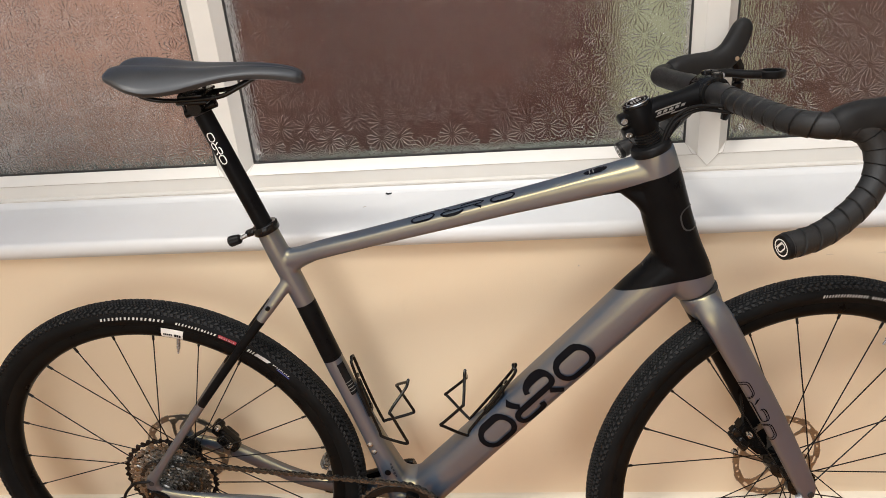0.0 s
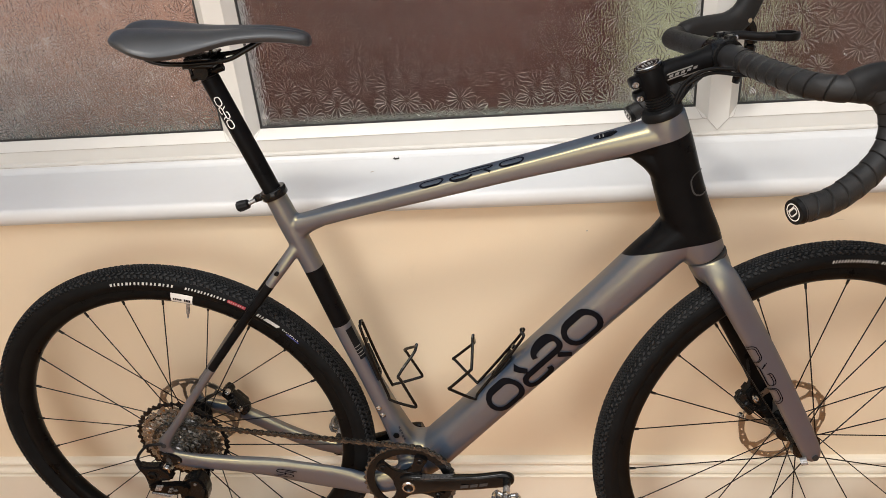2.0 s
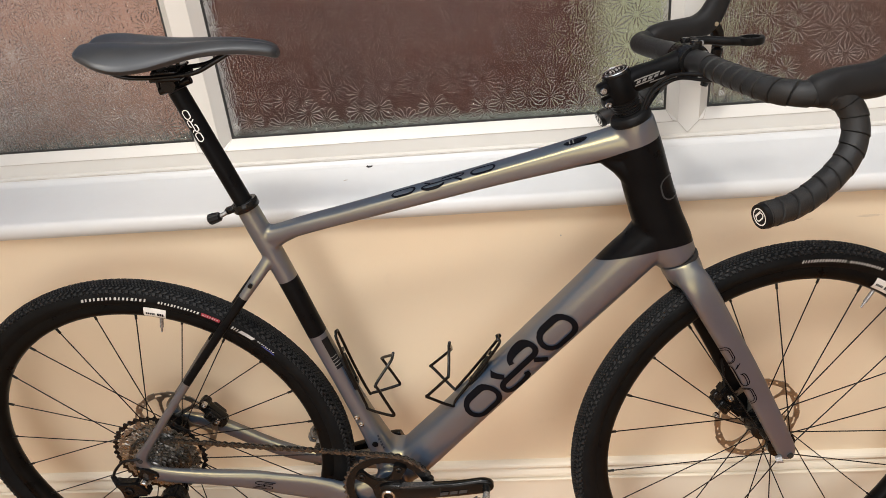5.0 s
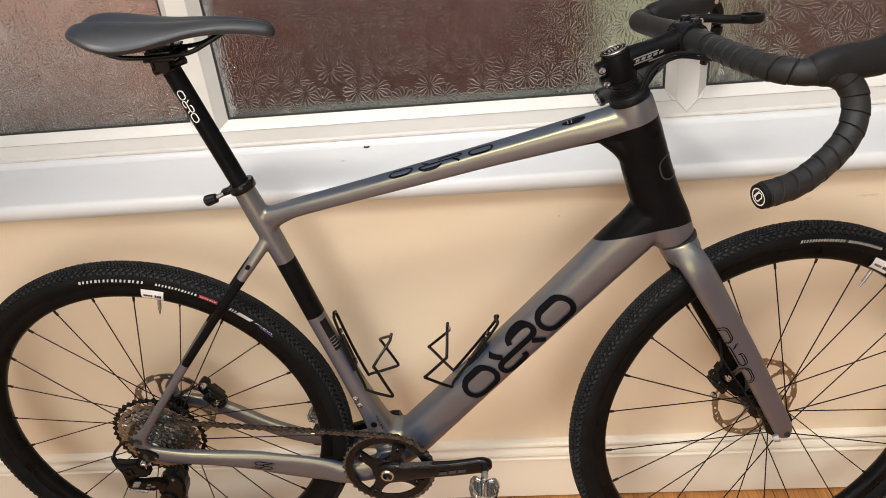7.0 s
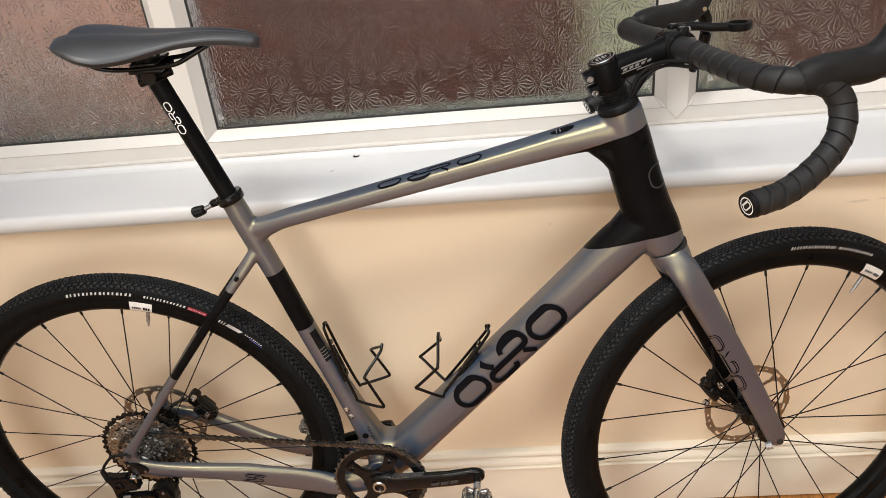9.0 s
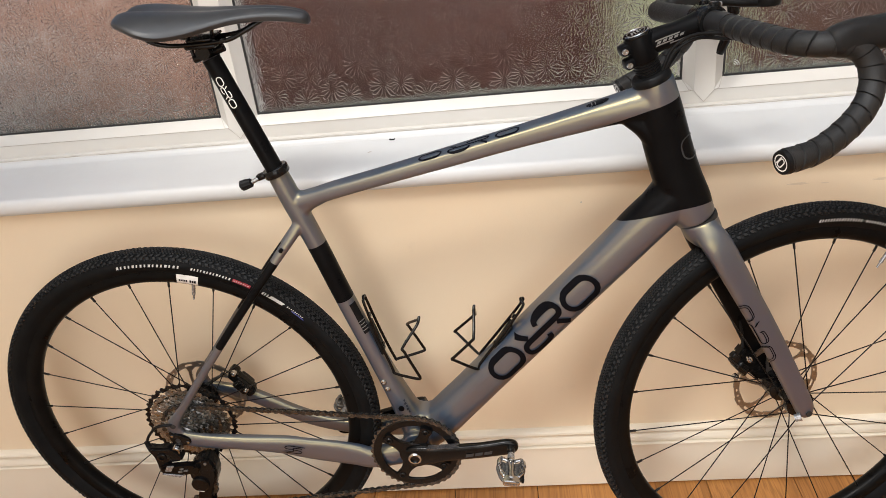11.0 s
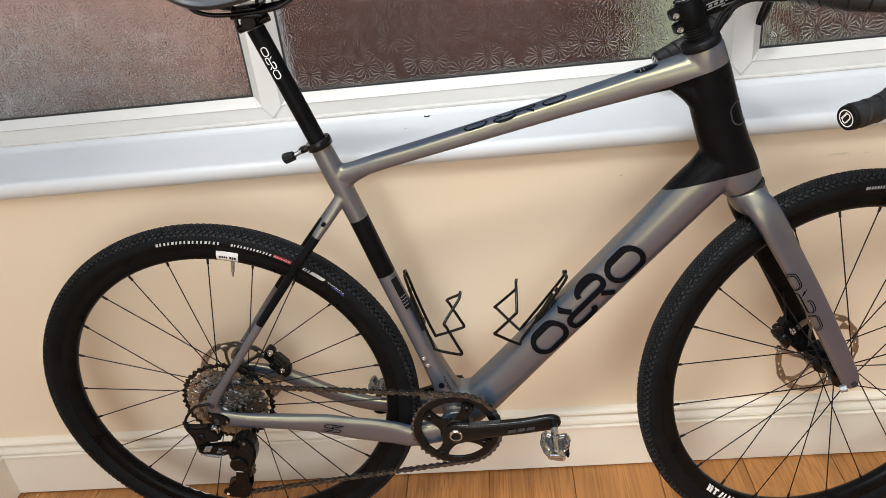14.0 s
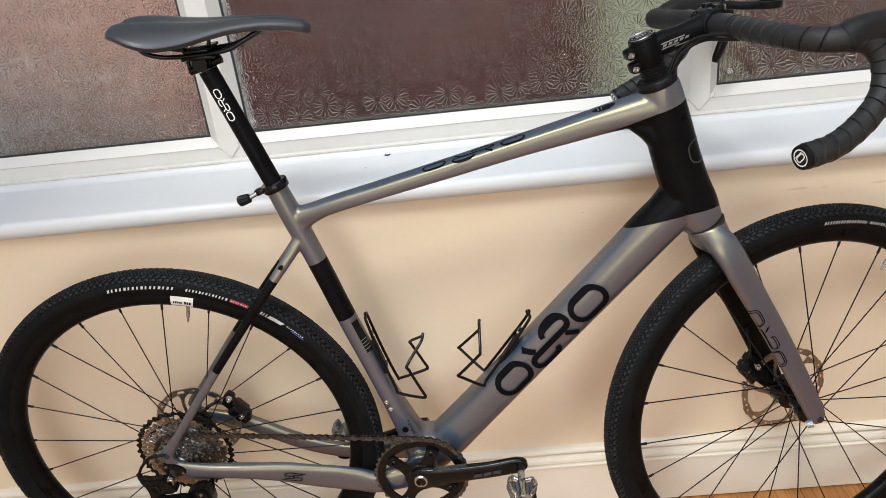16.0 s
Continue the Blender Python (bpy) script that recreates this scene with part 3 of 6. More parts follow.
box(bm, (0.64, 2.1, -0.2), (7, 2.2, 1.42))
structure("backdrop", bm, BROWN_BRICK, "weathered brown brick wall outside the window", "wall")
bm = bmesh.new()
box(bm, (-1, 4.4, -0.2), (4, 5.0, 3.0))
structure("backdrop", bm, HEDGE, "green hedge outside beyond the walls", "hedge")

# floor: boards laid square to the window wall
floor_bm = bmesh.new()
box(floor_bm, (WEST_X - 0.1, SOUTH_Y - 0.2, -0.1), (EAST_X + 0.1, WALL_Y, -0.009))
floor = structure("floor", floor_bm, GASKET, "varnished oak laminate floor boards", "floor")

# ---- the bicycle: x forward from the rear axle, y towards the window, z up from the floor ----
turn_bike = math.atan(-0.0226)
BIKE = Matrix.Translation((-0.5853, 1.1052, 0.0)) @ Matrix.Rotation(turn_bike, 4, "Z")
bike = tagged(empty("bicycle", BIKE), "silver and black gravel bicycle standing upright against the window wall", "bicycle")

REAR = V(0.0, 0.0, 0.3470)
BB = V(0.4165, 0.0, 0.289)
FRONT = V(1.0688, 0.012, 0.3410)
AXIS_AT = V(0.8185, 0.0, 0.92)
AXIS = V(-0.343, 0.0, 1.0).normalized()
STEER = Matrix.Translation(AXIS_AT) @ Matrix.Rotation(radians(15), 4, AXIS) @ Matrix.Translation(-AXIS_AT)


def on_axis(z):
    return AXIS_AT + AXIS * ((z - AXIS_AT.z) / AXIS.z)


def painted(tubes, mat, name, parent, label="", n=28):
    bm = bmesh.new()
    for tube, a, b in tubes:
        tube.mesh(bm, n, a, b)
    return part(name, bm, mat, parent, label)


# frame tubes: x, y, z, half height, half width, squareness
seat_tube = Tube([(0.2545, 0, 0.822, 0.0163, 0.0163, 2), (0.272, 0, 0.765, 0.0175, 0.0172, 2), (0.2955, 0, 0.690, 0.0165, 0.0165, 2.1), (0.327, 0, 0.577, 0.0160, 0.0165, 2.3),
                  (0.362, 0, 0.462, 0.0163, 0.0185, 2.4), (0.391, 0, 0.372, 0.0195, 0.024, 2.6), (0.4135, 0, 0.300, 0.026, 0.033, 2.8)])
top_tube = Tube([(0.268, 0, 0.764, 0.0165, 0.015, 2.2), (0.300, 0, 0.7715, 0.0135, 0.0155, 2.5), (0.345, 0, 0.7835, 0.0118, 0.017, 3.6), (0.415, 0, 0.7995, 0.0112, 0.0180, 4.2), (0.52, 0, 0.8235, 0.0122, 0.0190, 4.4),
                 (0.62, 0, 0.8468, 0.0135, 0.0198, 4.4), (0.70, 0, 0.8645, 0.0160, 0.0208, 4.0), (0.756, 0, 0.8770, 0.0195, 0.0225, 2.7), (0.80, 0, 0.885, 0.0235, 0.025, 2.5), (0.832, 0, 0.890, 0.026, 0.026, 2.3)])
head_tube = Tube([(0.8205, 0, 0.9215, 0.0275, 0.0265, 2.0), (0.8245, 0, 0.900, 0.0305, 0.0275, 2.1), (0.832, 0, 0.866, 0.0335, 0.0270, 2.2), (0.8455, 0, 0.815, 0.0345, 0.0262, 2.2), (0.860, 0, 0.768, 0.0355, 0.0272, 2.2),
                  (0.876, 0, 0.728, 0.0360, 0.0290, 2.1), (0.8905, 0, 0.700, 0.0305, 0.0285, 2.0)])
down_tube = Tube([(0.874, 0, 0.752, 0.030, 0.025, 2.2), (0.850, 0, 0.730, 0.0335, 0.028, 2.3), (0.818, 0, 0.6985, 0.0340, 0.0300, 2.5), (0.765, 0, 0.641, 0.0325, 0.0308, 2.7), (0.689, 0, 0.5595, 0.0318, 0.0312, 2.8),
                  (0.60, 0, 0.464, 0.0318, 0.0315, 2.8), (0.518, 0, 0.376, 0.0322, 0.033, 2.8), (0.462, 0, 0.317, 0.0325, 0.036, 2.7), (0.432, 0, 0.287, 0.028, 0.037, 2.5)])


def stay(side, seat):
    """A seat stay or a chain stay; side -1 is towards the room."""
    y = side
    if seat:
        return Tube([(0.281, y * 0.006, 0.738, 0.0105, 0.008, 2.2), (0.262, y * 0.018, 0.713, 0.0092, 0.0075, 2.2), (0.230, y * 0.032, 0.676, 0.0080, 0.0072, 2.2), (0.184, y * 0.045, 0.622, 0.0074, 0.007, 2.2), (0.10, y * 0.062, 0.519, 0.0072, 0.007, 2.3),
                     (0.02, y * 0.071, 0.416, 0.0076, 0.007, 2.4), (-0.006, y * 0.072, 0.381, 0.0115, 0.007, 2.5), (-0.006, y * 0.071, 0.362, 0.0135, 0.0065, 2.5)])
    if side > 0:
        return Tube([(-0.010, 0.071, 0.352, 0.0150, 0.0065, 2.5), (0.030, 0.069, 0.346, 0.0150, 0.008, 2.5), (0.075, 0.066, 0.336, 0.0150, 0.010, 2.6), (0.115, 0.062, 0.318, 0.0155, 0.010, 2.6), (0.155, 0.057, 0.299, 0.0150, 0.010, 2.7), (0.20, 0.051, 0.282, 0.0152, 0.010, 2.7),
                     (0.255, 0.046, 0.268, 0.0150, 0.009, 2.8), (0.32, 0.041, 0.264, 0.0165, 0.010, 2.7), (0.40, 0.030, 0.278, 0.024, 0.016, 2.4)])
    return Tube([(-0.010, y * 0.071, 0.352, 0.0150, 0.0065, 2.5), (0.025, y * 0.070, 0.3425, 0.0150, 0.0075, 2.5), (0.060, y * 0.068, 0.3365, 0.0145, 0.009, 2.6), (0.115, y * 0.064, 0.3285, 0.0150, 0.010, 2.7), (0.18, y * 0.056, 0.3130, 0.0195, 0.010, 2.7),
                 (0.22, y * 0.051, 0.2985, 0.0225, 0.009, 2.8), (0.268, y * 0.046, 0.2840, 0.0245, 0.009, 2.8), (0.303, y * 0.043, 0.2735, 0.0235, 0.010, 2.7), (0.335, y * 0.041, 0.2640, 0.0220, 0.012, 2.6), (0.395, y * 0.030, 0.268, 0.025, 0.016, 2.4)])


def blended(tubes, voxel, passes):
    """Melt tubes into one smooth skin, as moulded carbon is."""
    bm = bmesh.new()
    for tube in tubes:
        tube.mesh(bm, 28) if isinstance(tube, Tube) else tube(bm)
    bmesh.ops.recalc_face_normals(bm, faces=bm.faces[:])
    me = bpy.data.meshes.new("raw")
    bm.to_mesh(me)
    bm.free()
    ob = new("raw", me)
    r = ob.modifiers.new("melt", "REMESH")
    r.mode, r.voxel_size = "VOXEL", voxel
    q = ob.modifiers.new("soft", "SMOOTH")
    q.factor, q.iterations = 0.5, passes
    got = bpy.data.meshes.new_from_object(ob.evaluated_get(bpy.context.evaluated_depsgraph_get()))
    bpy.data.objects.remove(ob)
    bm = bmesh.new()
    bm.from_mesh(got)
    bpy.data.meshes.remove(got)
    return bm


def cut_at(bm, at, normal):
    bmesh.ops.bisect_plane(bm, geom=bm.verts[:] + bm.edges[:] + bm.faces[:], plane_co=at, plane_no=normal, dist=1e-5)


def keep(bm, test):
    """A copy of the faces whose middle passes the test."""
    out = bm.copy()
    bmesh.ops.delete(out, geom=[f for f in out.faces if not test(f.calc_center_median())], context="FACES")
    return out


def shell(bm):
    cylinder(bm, (BB.x, -0.043, BB.z), (BB.x, 0.043, BB.z), 0.0265, n=36)


near_seat, far_seat, near_chain, far_chain = stay(-1, True), stay(1, True), stay(-1, False), stay(1, False)
throat_top = Tube([(0.785, 0, 0.868, 0.012, 0.0205, 2.4), (0.8105, 0, 0.850, 0.016, 0.0215, 2.3), (0.829, 0, 0.822, 0.016, 0.023, 2.2), (0.838, 0, 0.79, 0.012, 0.023, 2.2)])
throat_low = Tube([(0.848, 0, 0.785, 0.014, 0.019, 2.2), (0.840, 0, 0.754, 0.017, 0.020, 2.2), (0.822, 0, 0.726, 0.018, 0.021, 2.2), (0.802, 0, 0.700, 0.014, 0.021, 2.2)])
crotch = Tube([(0.399, 0, 0.352, 0.016, 0.022, 2.4), (0.418, 0, 0.329, 0.018, 0.028, 2.4), (0.445, 0, 0.326, 0.018, 0.030, 2.4), (0.475, 0, 0.340, 0.018, 0.030, 2.4)])
joint = Tube([(0.281, 0, 0.748, 0.012, 0.0125, 2.4), (0.296, 0, 0.765, 0.014, 0.0145, 2.4), (0.322, 0, 0.7765, 0.0125, 0.0155, 2.6)])
skin = blended([seat_tube, top_tube, head_tube, down_tube, near_seat, far_seat, near_chain, far_chain, throat_top, throat_low, crotch, joint, shell], 0.0021, 9)
HEAD_UP, HEAD_LOW = (V(0.806, 0, 0.880), V(-0.34, 0, 1).normalized()), (V(0.8085, -0.03, 0.7166), V(-0.195, 0.30, 1).normalized())
SEAT_DIR = V(0.298, 0, -0.955).normalized()
SEAT_UP, SEAT_LOW = (V(0.2955, 0, 0.690), SEAT_DIR), (V(0.3265, 0, 0.5855), SEAT_DIR)
STAY_DIR = V(0.63, 0, 0.78).normalized()
STAY_UP, STAY_LOW = (V(0.230, 0, 0.678), STAY_DIR), (V(0.113, 0, 0.535), STAY_DIR)
for at, normal in (HEAD_UP, HEAD_LOW, SEAT_UP, SEAT_LOW, STAY_UP, STAY_LOW):
    cut_at(skin, at, normal)
side_of = lambda c, plane: (c - plane[0]).dot(plane[1])
in_head = lambda c: c.x > 0.742 and side_of(c, HEAD_UP) < 0 < side_of(c, HEAD_LOW)
in_seat = lambda c: 0.2 < c.x and c.x - 0.2545 - (0.822 - c.z) * 0.31 > -0.024 and c.x < 0.37 and side_of(c, SEAT_UP) > 0 > side_of(c, SEAT_LOW)
in_stay = lambda c: not in_seat(c) and abs(c.y) > 0.02 and c.x < 0.26 and side_of(c, STAY_UP) < 0 < side_of(c, STAY_LOW)
frame_part = part("frame", keep(skin, lambda c: not (in_head(c) or in_seat(c) or in_stay(c))), SILVER, bike, "satin silver pearl-painted carbon frame", angle=70)
part("head_tube", keep(skin, in_head), CARBON, frame_part, "satin black-painted head tube", angle=70)
part("seat_tube_band", keep(skin, in_seat), CARBON, frame_part, "satin black-painted band of the seat tube", angle=70)
part("seat_stay_band", keep(skin, lambda c: in_stay(c) and c.y < 0), CARBON, frame_part, "black-painted middle of the seat stay", angle=70)
part("seat_stay_band", keep(skin, lambda c: in_stay(c) and c.y > 0), CARBON, frame_part, "black-painted middle of the seat stay", angle=70)
skin.free()
bm = bmesh.new()
wire(bm, [(0.247, -0.033, 0.699), (0.2465, -0.0375, 0.6985)], 0.0034, 12, 1)
part("cable_port", bm, PLASTIC, frame_part, "black cable grommet on the seat stay")


# small fittings on the frame
for z, x in ((0.419, 0.3705), (0.4035, 0.376)):
    bm = bmesh.new()
    y = -0.0205
    lathe(bm, [(0.004, 0.0), (0.004, 0.0052), (-0.001, 0.0052), (-0.0028, 0.0030), (-0.0028, 0.0022), (-0.001, 0.0018), (-0.001, 0.0)], 16, "Y", (x, y, z), closed=False)
    part("bolt", bm, CHROME, frame_part, "steel button-head bolt")
bm = bmesh.new()
cylinder(bm, (0.3955, -0.026, 0.362), (0.3955, -0.0245, 0.362), 0.0055)
part("frame_plug", bm, CARBON, frame_part, "small black frame plug")

# decals of the frame: rounded outlines and bars, no lettering


def dt_place(x, y):
    """x along the down tube from its head end in metres, y upwards."""
    return down_tube.at(x, y, 0.0016)


def decal_word(place, x0, length, height, width):
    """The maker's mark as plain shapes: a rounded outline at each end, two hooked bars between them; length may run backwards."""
    bm = bmesh.new()
    at = lambda f, g: (x0 + length * f, height * g)
    k = abs(length)
    for f0, f1 in ((0.090, 0.1975), (0.8025, 0.910)):
        a, b = at(f0, 0), at(f1, 0)
        stroke(bm, place, stadium(*a, *b, height * 0.405), width, True)
    line = lambda pts: stroke(bm, place, [tuple(p) for p in spline([at(*q) for q in pts], 6)], width)
    line([(0.5 + 0.13 * k / 6, 0.0) for k in range(-6, 7)])
    for s in (1, -1):
        f = lambda a, b: (0.5 + s * a, s * b)
        line([f(0.128, 0.0), f(0.160, 0.03), f(0.180, 0.13), f(0.184, 0.26), f(0.176, 0.38), f(0.152, 0.46), f(0.115, 0.49), f(0.06, 0.49), f(0.022, 0.465), f(-0.002, 0.40), f(-0.010, 0.27)])
        line([f(0.112, -0.13), f(0.140, -0.30), f(0.170, -0.50)])
    return bm


part("decal", decal_word(lambda x, y: dt_place(x, y + 0.0040), 0.192 + 0.254, -0.254, 0.0445, 0.0094), DECAL, frame_part, "charcoal maker's mark on the down tube")
seatpost_tube = Tube([(0.1965, 0, 1.0005, 0.0136, 0.0136, 2), (0.2545, 0, 0.822, 0.0136, 0.0136, 2), (0.2575, 0, 0.812, 0.0136, 0.0136, 2)], per=8)
seatpost = painted([(seatpost_tube, 0, 1)], CARBON, "seatpost", bike, "satin black seatpost", 32)
part("decal", decal_word(lambda x, y: seatpost_tube.at(x, y), 0.0265, 0.0495, 0.0098, 0.0014), INK, seatpost, "white maker's mark")
tt_top = lambda x, y: crown_place(top_tube, x, y - 0.0070)
part("decal", decal_word(tt_top, 0.2135, 0.169, 0.020, 0.0034), DECAL, frame_part, "charcoal maker's mark on the top tube")
bm = bmesh.new()
stroke(bm, lambda x, y: head_tube.at(0.110 + x, 0.0275 + y, 0.0009), stadium(-0.005, 0, 0.005, 0, 0.0125), 0.0022, True)
part("decal", bm, DIM_INK, frame_part, "dim grey round head badge")
bm = bmesh.new()
em = lambda x, y: crown_place(top_tube, 0.492 + x, y - 0.006)
for k in range(9):
    y = -0.0064 + 0.0016 * k
    w = 0.0165 * math.sqrt(max(0.0, 1 - (y / 0.0075) ** 2))
    patch(bm, em, -w, w, y - 0.0009, y + 0.0009, 6, 1)
part("decal", bm, DECAL, frame_part, "small charcoal oval emblem on the top tube")
bm = bmesh.new()
for x in (-0.008, -0.003):
    patch(bm, lambda a, b: em(a, b) + V(0, 0, 0.0005), x - 0.0007, x + 0.0007, -0.005, 0.005, 1, 4)
part("decal", bm, GREY_INK, frame_part, "two pale bars in the emblem")
bm = bmesh.new()
patch(bm, lambda x, y: seat_tube.at(0.2555 + x, y), 0.0, 0.062, 0.0070, 0.0152, 12, 4)
part("rubber_pad", bm, PLASTIC, frame_part, "black rubber pad on the seat tube")
bm = bmesh.new()
for k in range(4):
    patch(bm, lambda x, y: seat_tube.at(0.2555 + x, y, 0.0016), 0.036 + 0.006 * k, 0.0375 + 0.006 * k, 0.0075, 0.0145, 1, 3)
part("pad_rib", bm, GREY_INK, frame_part, "thin grey ribs of the pad")
bm = bmesh.new()
for k in range(5):
    patch(bm, lambda x, y: seat_tube.at(0.466 + x, y, 0.0014), 0.006 * k, 0.006 * k + 0.0042, 0.0105 - 0.0012 * (k % 2), 0.0128, 1, 1)
part("decal", bm, DIM_INK, frame_part, "tiny dim bars of print above the bottom bracket")
cs = stay(-1, False)
bm = bmesh.new()
cs_place = lambda x, y: cs.at(0.211 + x, y)
for sx in (1, -1):
    hook = [(0.019, 0.0080), (0.006, 0.0080), (-0.008, 0.0078), (-0.014, 0.0060), (-0.0155, 0.0030), (-0.011, 0.0008), (-0.003, 0.0004), (0.0005, -0.0010), (0.0005, -0.0032), (-0.003, -0.0045), (-0.015, -0.0046)]
    stroke(bm, cs_place, [tuple(q) for q in spline([(sx * x, sx * y) for x, y in hook], 4)], 0.0016)
part("decal", bm, DECAL, frame_part, "charcoal emblem on the chain stay")

# seat clamp with its knurled bolt
collar_at = seatpost_tube.c[-1] + V(-0.0022, 0, 0.0085)
tilt = Matrix.Translation(collar_at) @ Matrix.Rotation(-math.atan(0.31), 4, "Y")
bm = bmesh.new()
lathe(bm, [(-0.0065, 0.0165), (-0.0065, 0.0195), (-0.005, 0.0205), (0.005, 0.0205), (0.0065, 0.0195), (0.0065, 0.0140)], 36, "Z")
box(bm, (-0.034, -0.0065, -0.005), (-0.018, 0.0065, 0.005), 0.003)
bmesh.ops.transform(bm, matrix=tilt, verts=bm.verts[:])
clamp = part("seat_clamp", bm, BLACK_METAL, bike, "black seat clamp with a thumb bolt")
bm = bmesh.new()
cylinder(bm, (-0.030, -0.006, 0.0), (-0.044, -0.010, -0.001), 0.0035, n=12)
bmesh.ops.transform(bm, matrix=tilt, verts=bm.verts[:])
part("clamp_bolt", bm, DARK_STEEL, clamp, "dark bolt shank")
bm = bmesh.new()
n = 24
loops = []
for s, r in ((0.0, 0.004), (0.002, 0.0072), (0.012, 0.0085), (0.017, 0.0085), (0.019, 0.0065)):
    loops.append([V(-0.040 - s * 0.96, -0.0095 - s * 0.2 + (r - (0.0009 if k % 2 else 0)) * math.cos(TAU * k / n), -0.001 + s * 0.10 + (r - (0.0009 if k % 2 else 0)) * math.sin(TAU * k / n)) for k in range(n)])
rings(bm, loops)
bmesh.ops.transform(bm, matrix=tilt, verts=bm.verts[:])
part("thumb_knob", bm, PLASTIC, clamp, "black knurled knob")

# saddle
def saddle_shell():
    """Cross sections from tail to nose: x, z of the middle, half width, droop of the wings, dip of the centre."""
    st = spline([(0.082, 1.0685, 0.032, 0.004, 0.003), (0.088, 1.0740, 0.047, 0.009, 0.008), (0.103, 1.0770, 0.060, 0.016, 0.010), (0.126, 1.0770, 0.0700, 0.025, 0.009), (0.153, 1.0745, 0.069, 0.029, 0.007), (0.185, 1.0705, 0.057, 0.025, 0.006), (0.215, 1.0680, 0.044, 0.018, 0.005),
                 (0.250, 1.0668, 0.0315, 0.012, 0.004), (0.290, 1.0650, 0.0235, 0.010, 0.003), (0.325, 1.0600, 0.019, 0.009, 0.002), (0.343, 1.0545, 0.0145, 0.008, 0.001), (0.350, 1.0490, 0.008, 0.005, 0.0)], 5)
    loops = []
    m = 22
    for x, z, w, d, dip in st:
        up, low = [], []
        for k in range(m + 1):
            f = -1 + 2 * k / m
            h = z - d * abs(f) ** 2.6 - dip * math.exp(-(f / 0.28) ** 2) + dip * 0.4
            up.append(V(x, f * w, h))
            low.append(V(x, f * w * 0.93, h - 0.0085 - 0.005 * (1 - abs(f))))
        loops.append(up + low[::-1])
    return loops


bm = bmesh.new()
rings(bm, saddle_shell())
saddle = part("saddle", bm, SADDLE_SKIN, bike, "matt black road saddle")
mod = saddle.modifiers.new("round", "SUBSURF")
mod.levels = mod.render_levels = 1
bm = bmesh.new()
for side in (-1, 1):
    y = side
    wire(bm, [(0.118, y * 0.033, 1.048), (0.128, y * 0.030, 1.036), (0.150, y * 0.024, 1.0275), (0.19, y * 0.022, 1.0255), (0.235, y * 0.022, 1.028), (0.262, y * 0.019, 1.038), (0.290, y * 0.013, 1.050), (0.318, y * 0.010, 1.054)], 0.0033, 10)
part("rail", bm, GLOSS_BLACK, saddle, "gloss black saddle rails")
bm = bmesh.new()
box(bm, (0.171, -0.026, 1.0185), (0.217, 0.026, 1.0245), 0.003)
box(bm, (0.176, -0.027, 1.0292), (0.212, 0.027, 1.0335), 0.002)
cylinder(bm, (0.194, -0.020, 1.0125), (0.194, 0.020, 1.0125), 0.0105, n=28)
cylinder(bm, (0.201, 0.0, 1.012), (0.209, 0.0, 1.046), 0.0028)
cylinder(bm, (0.172, 0.0, 1.006), (0.168, 0.0, 1.043), 0.0028)
cylinder(bm, (0.172, 0.0, 1.000), (0.219, 0.0, 1.014), 0.006)
part("saddle_clamp", bm, BLACK_METAL, seatpost, "black two-bolt saddle clamp")

# ---- wheels ----
SPOKES = 24


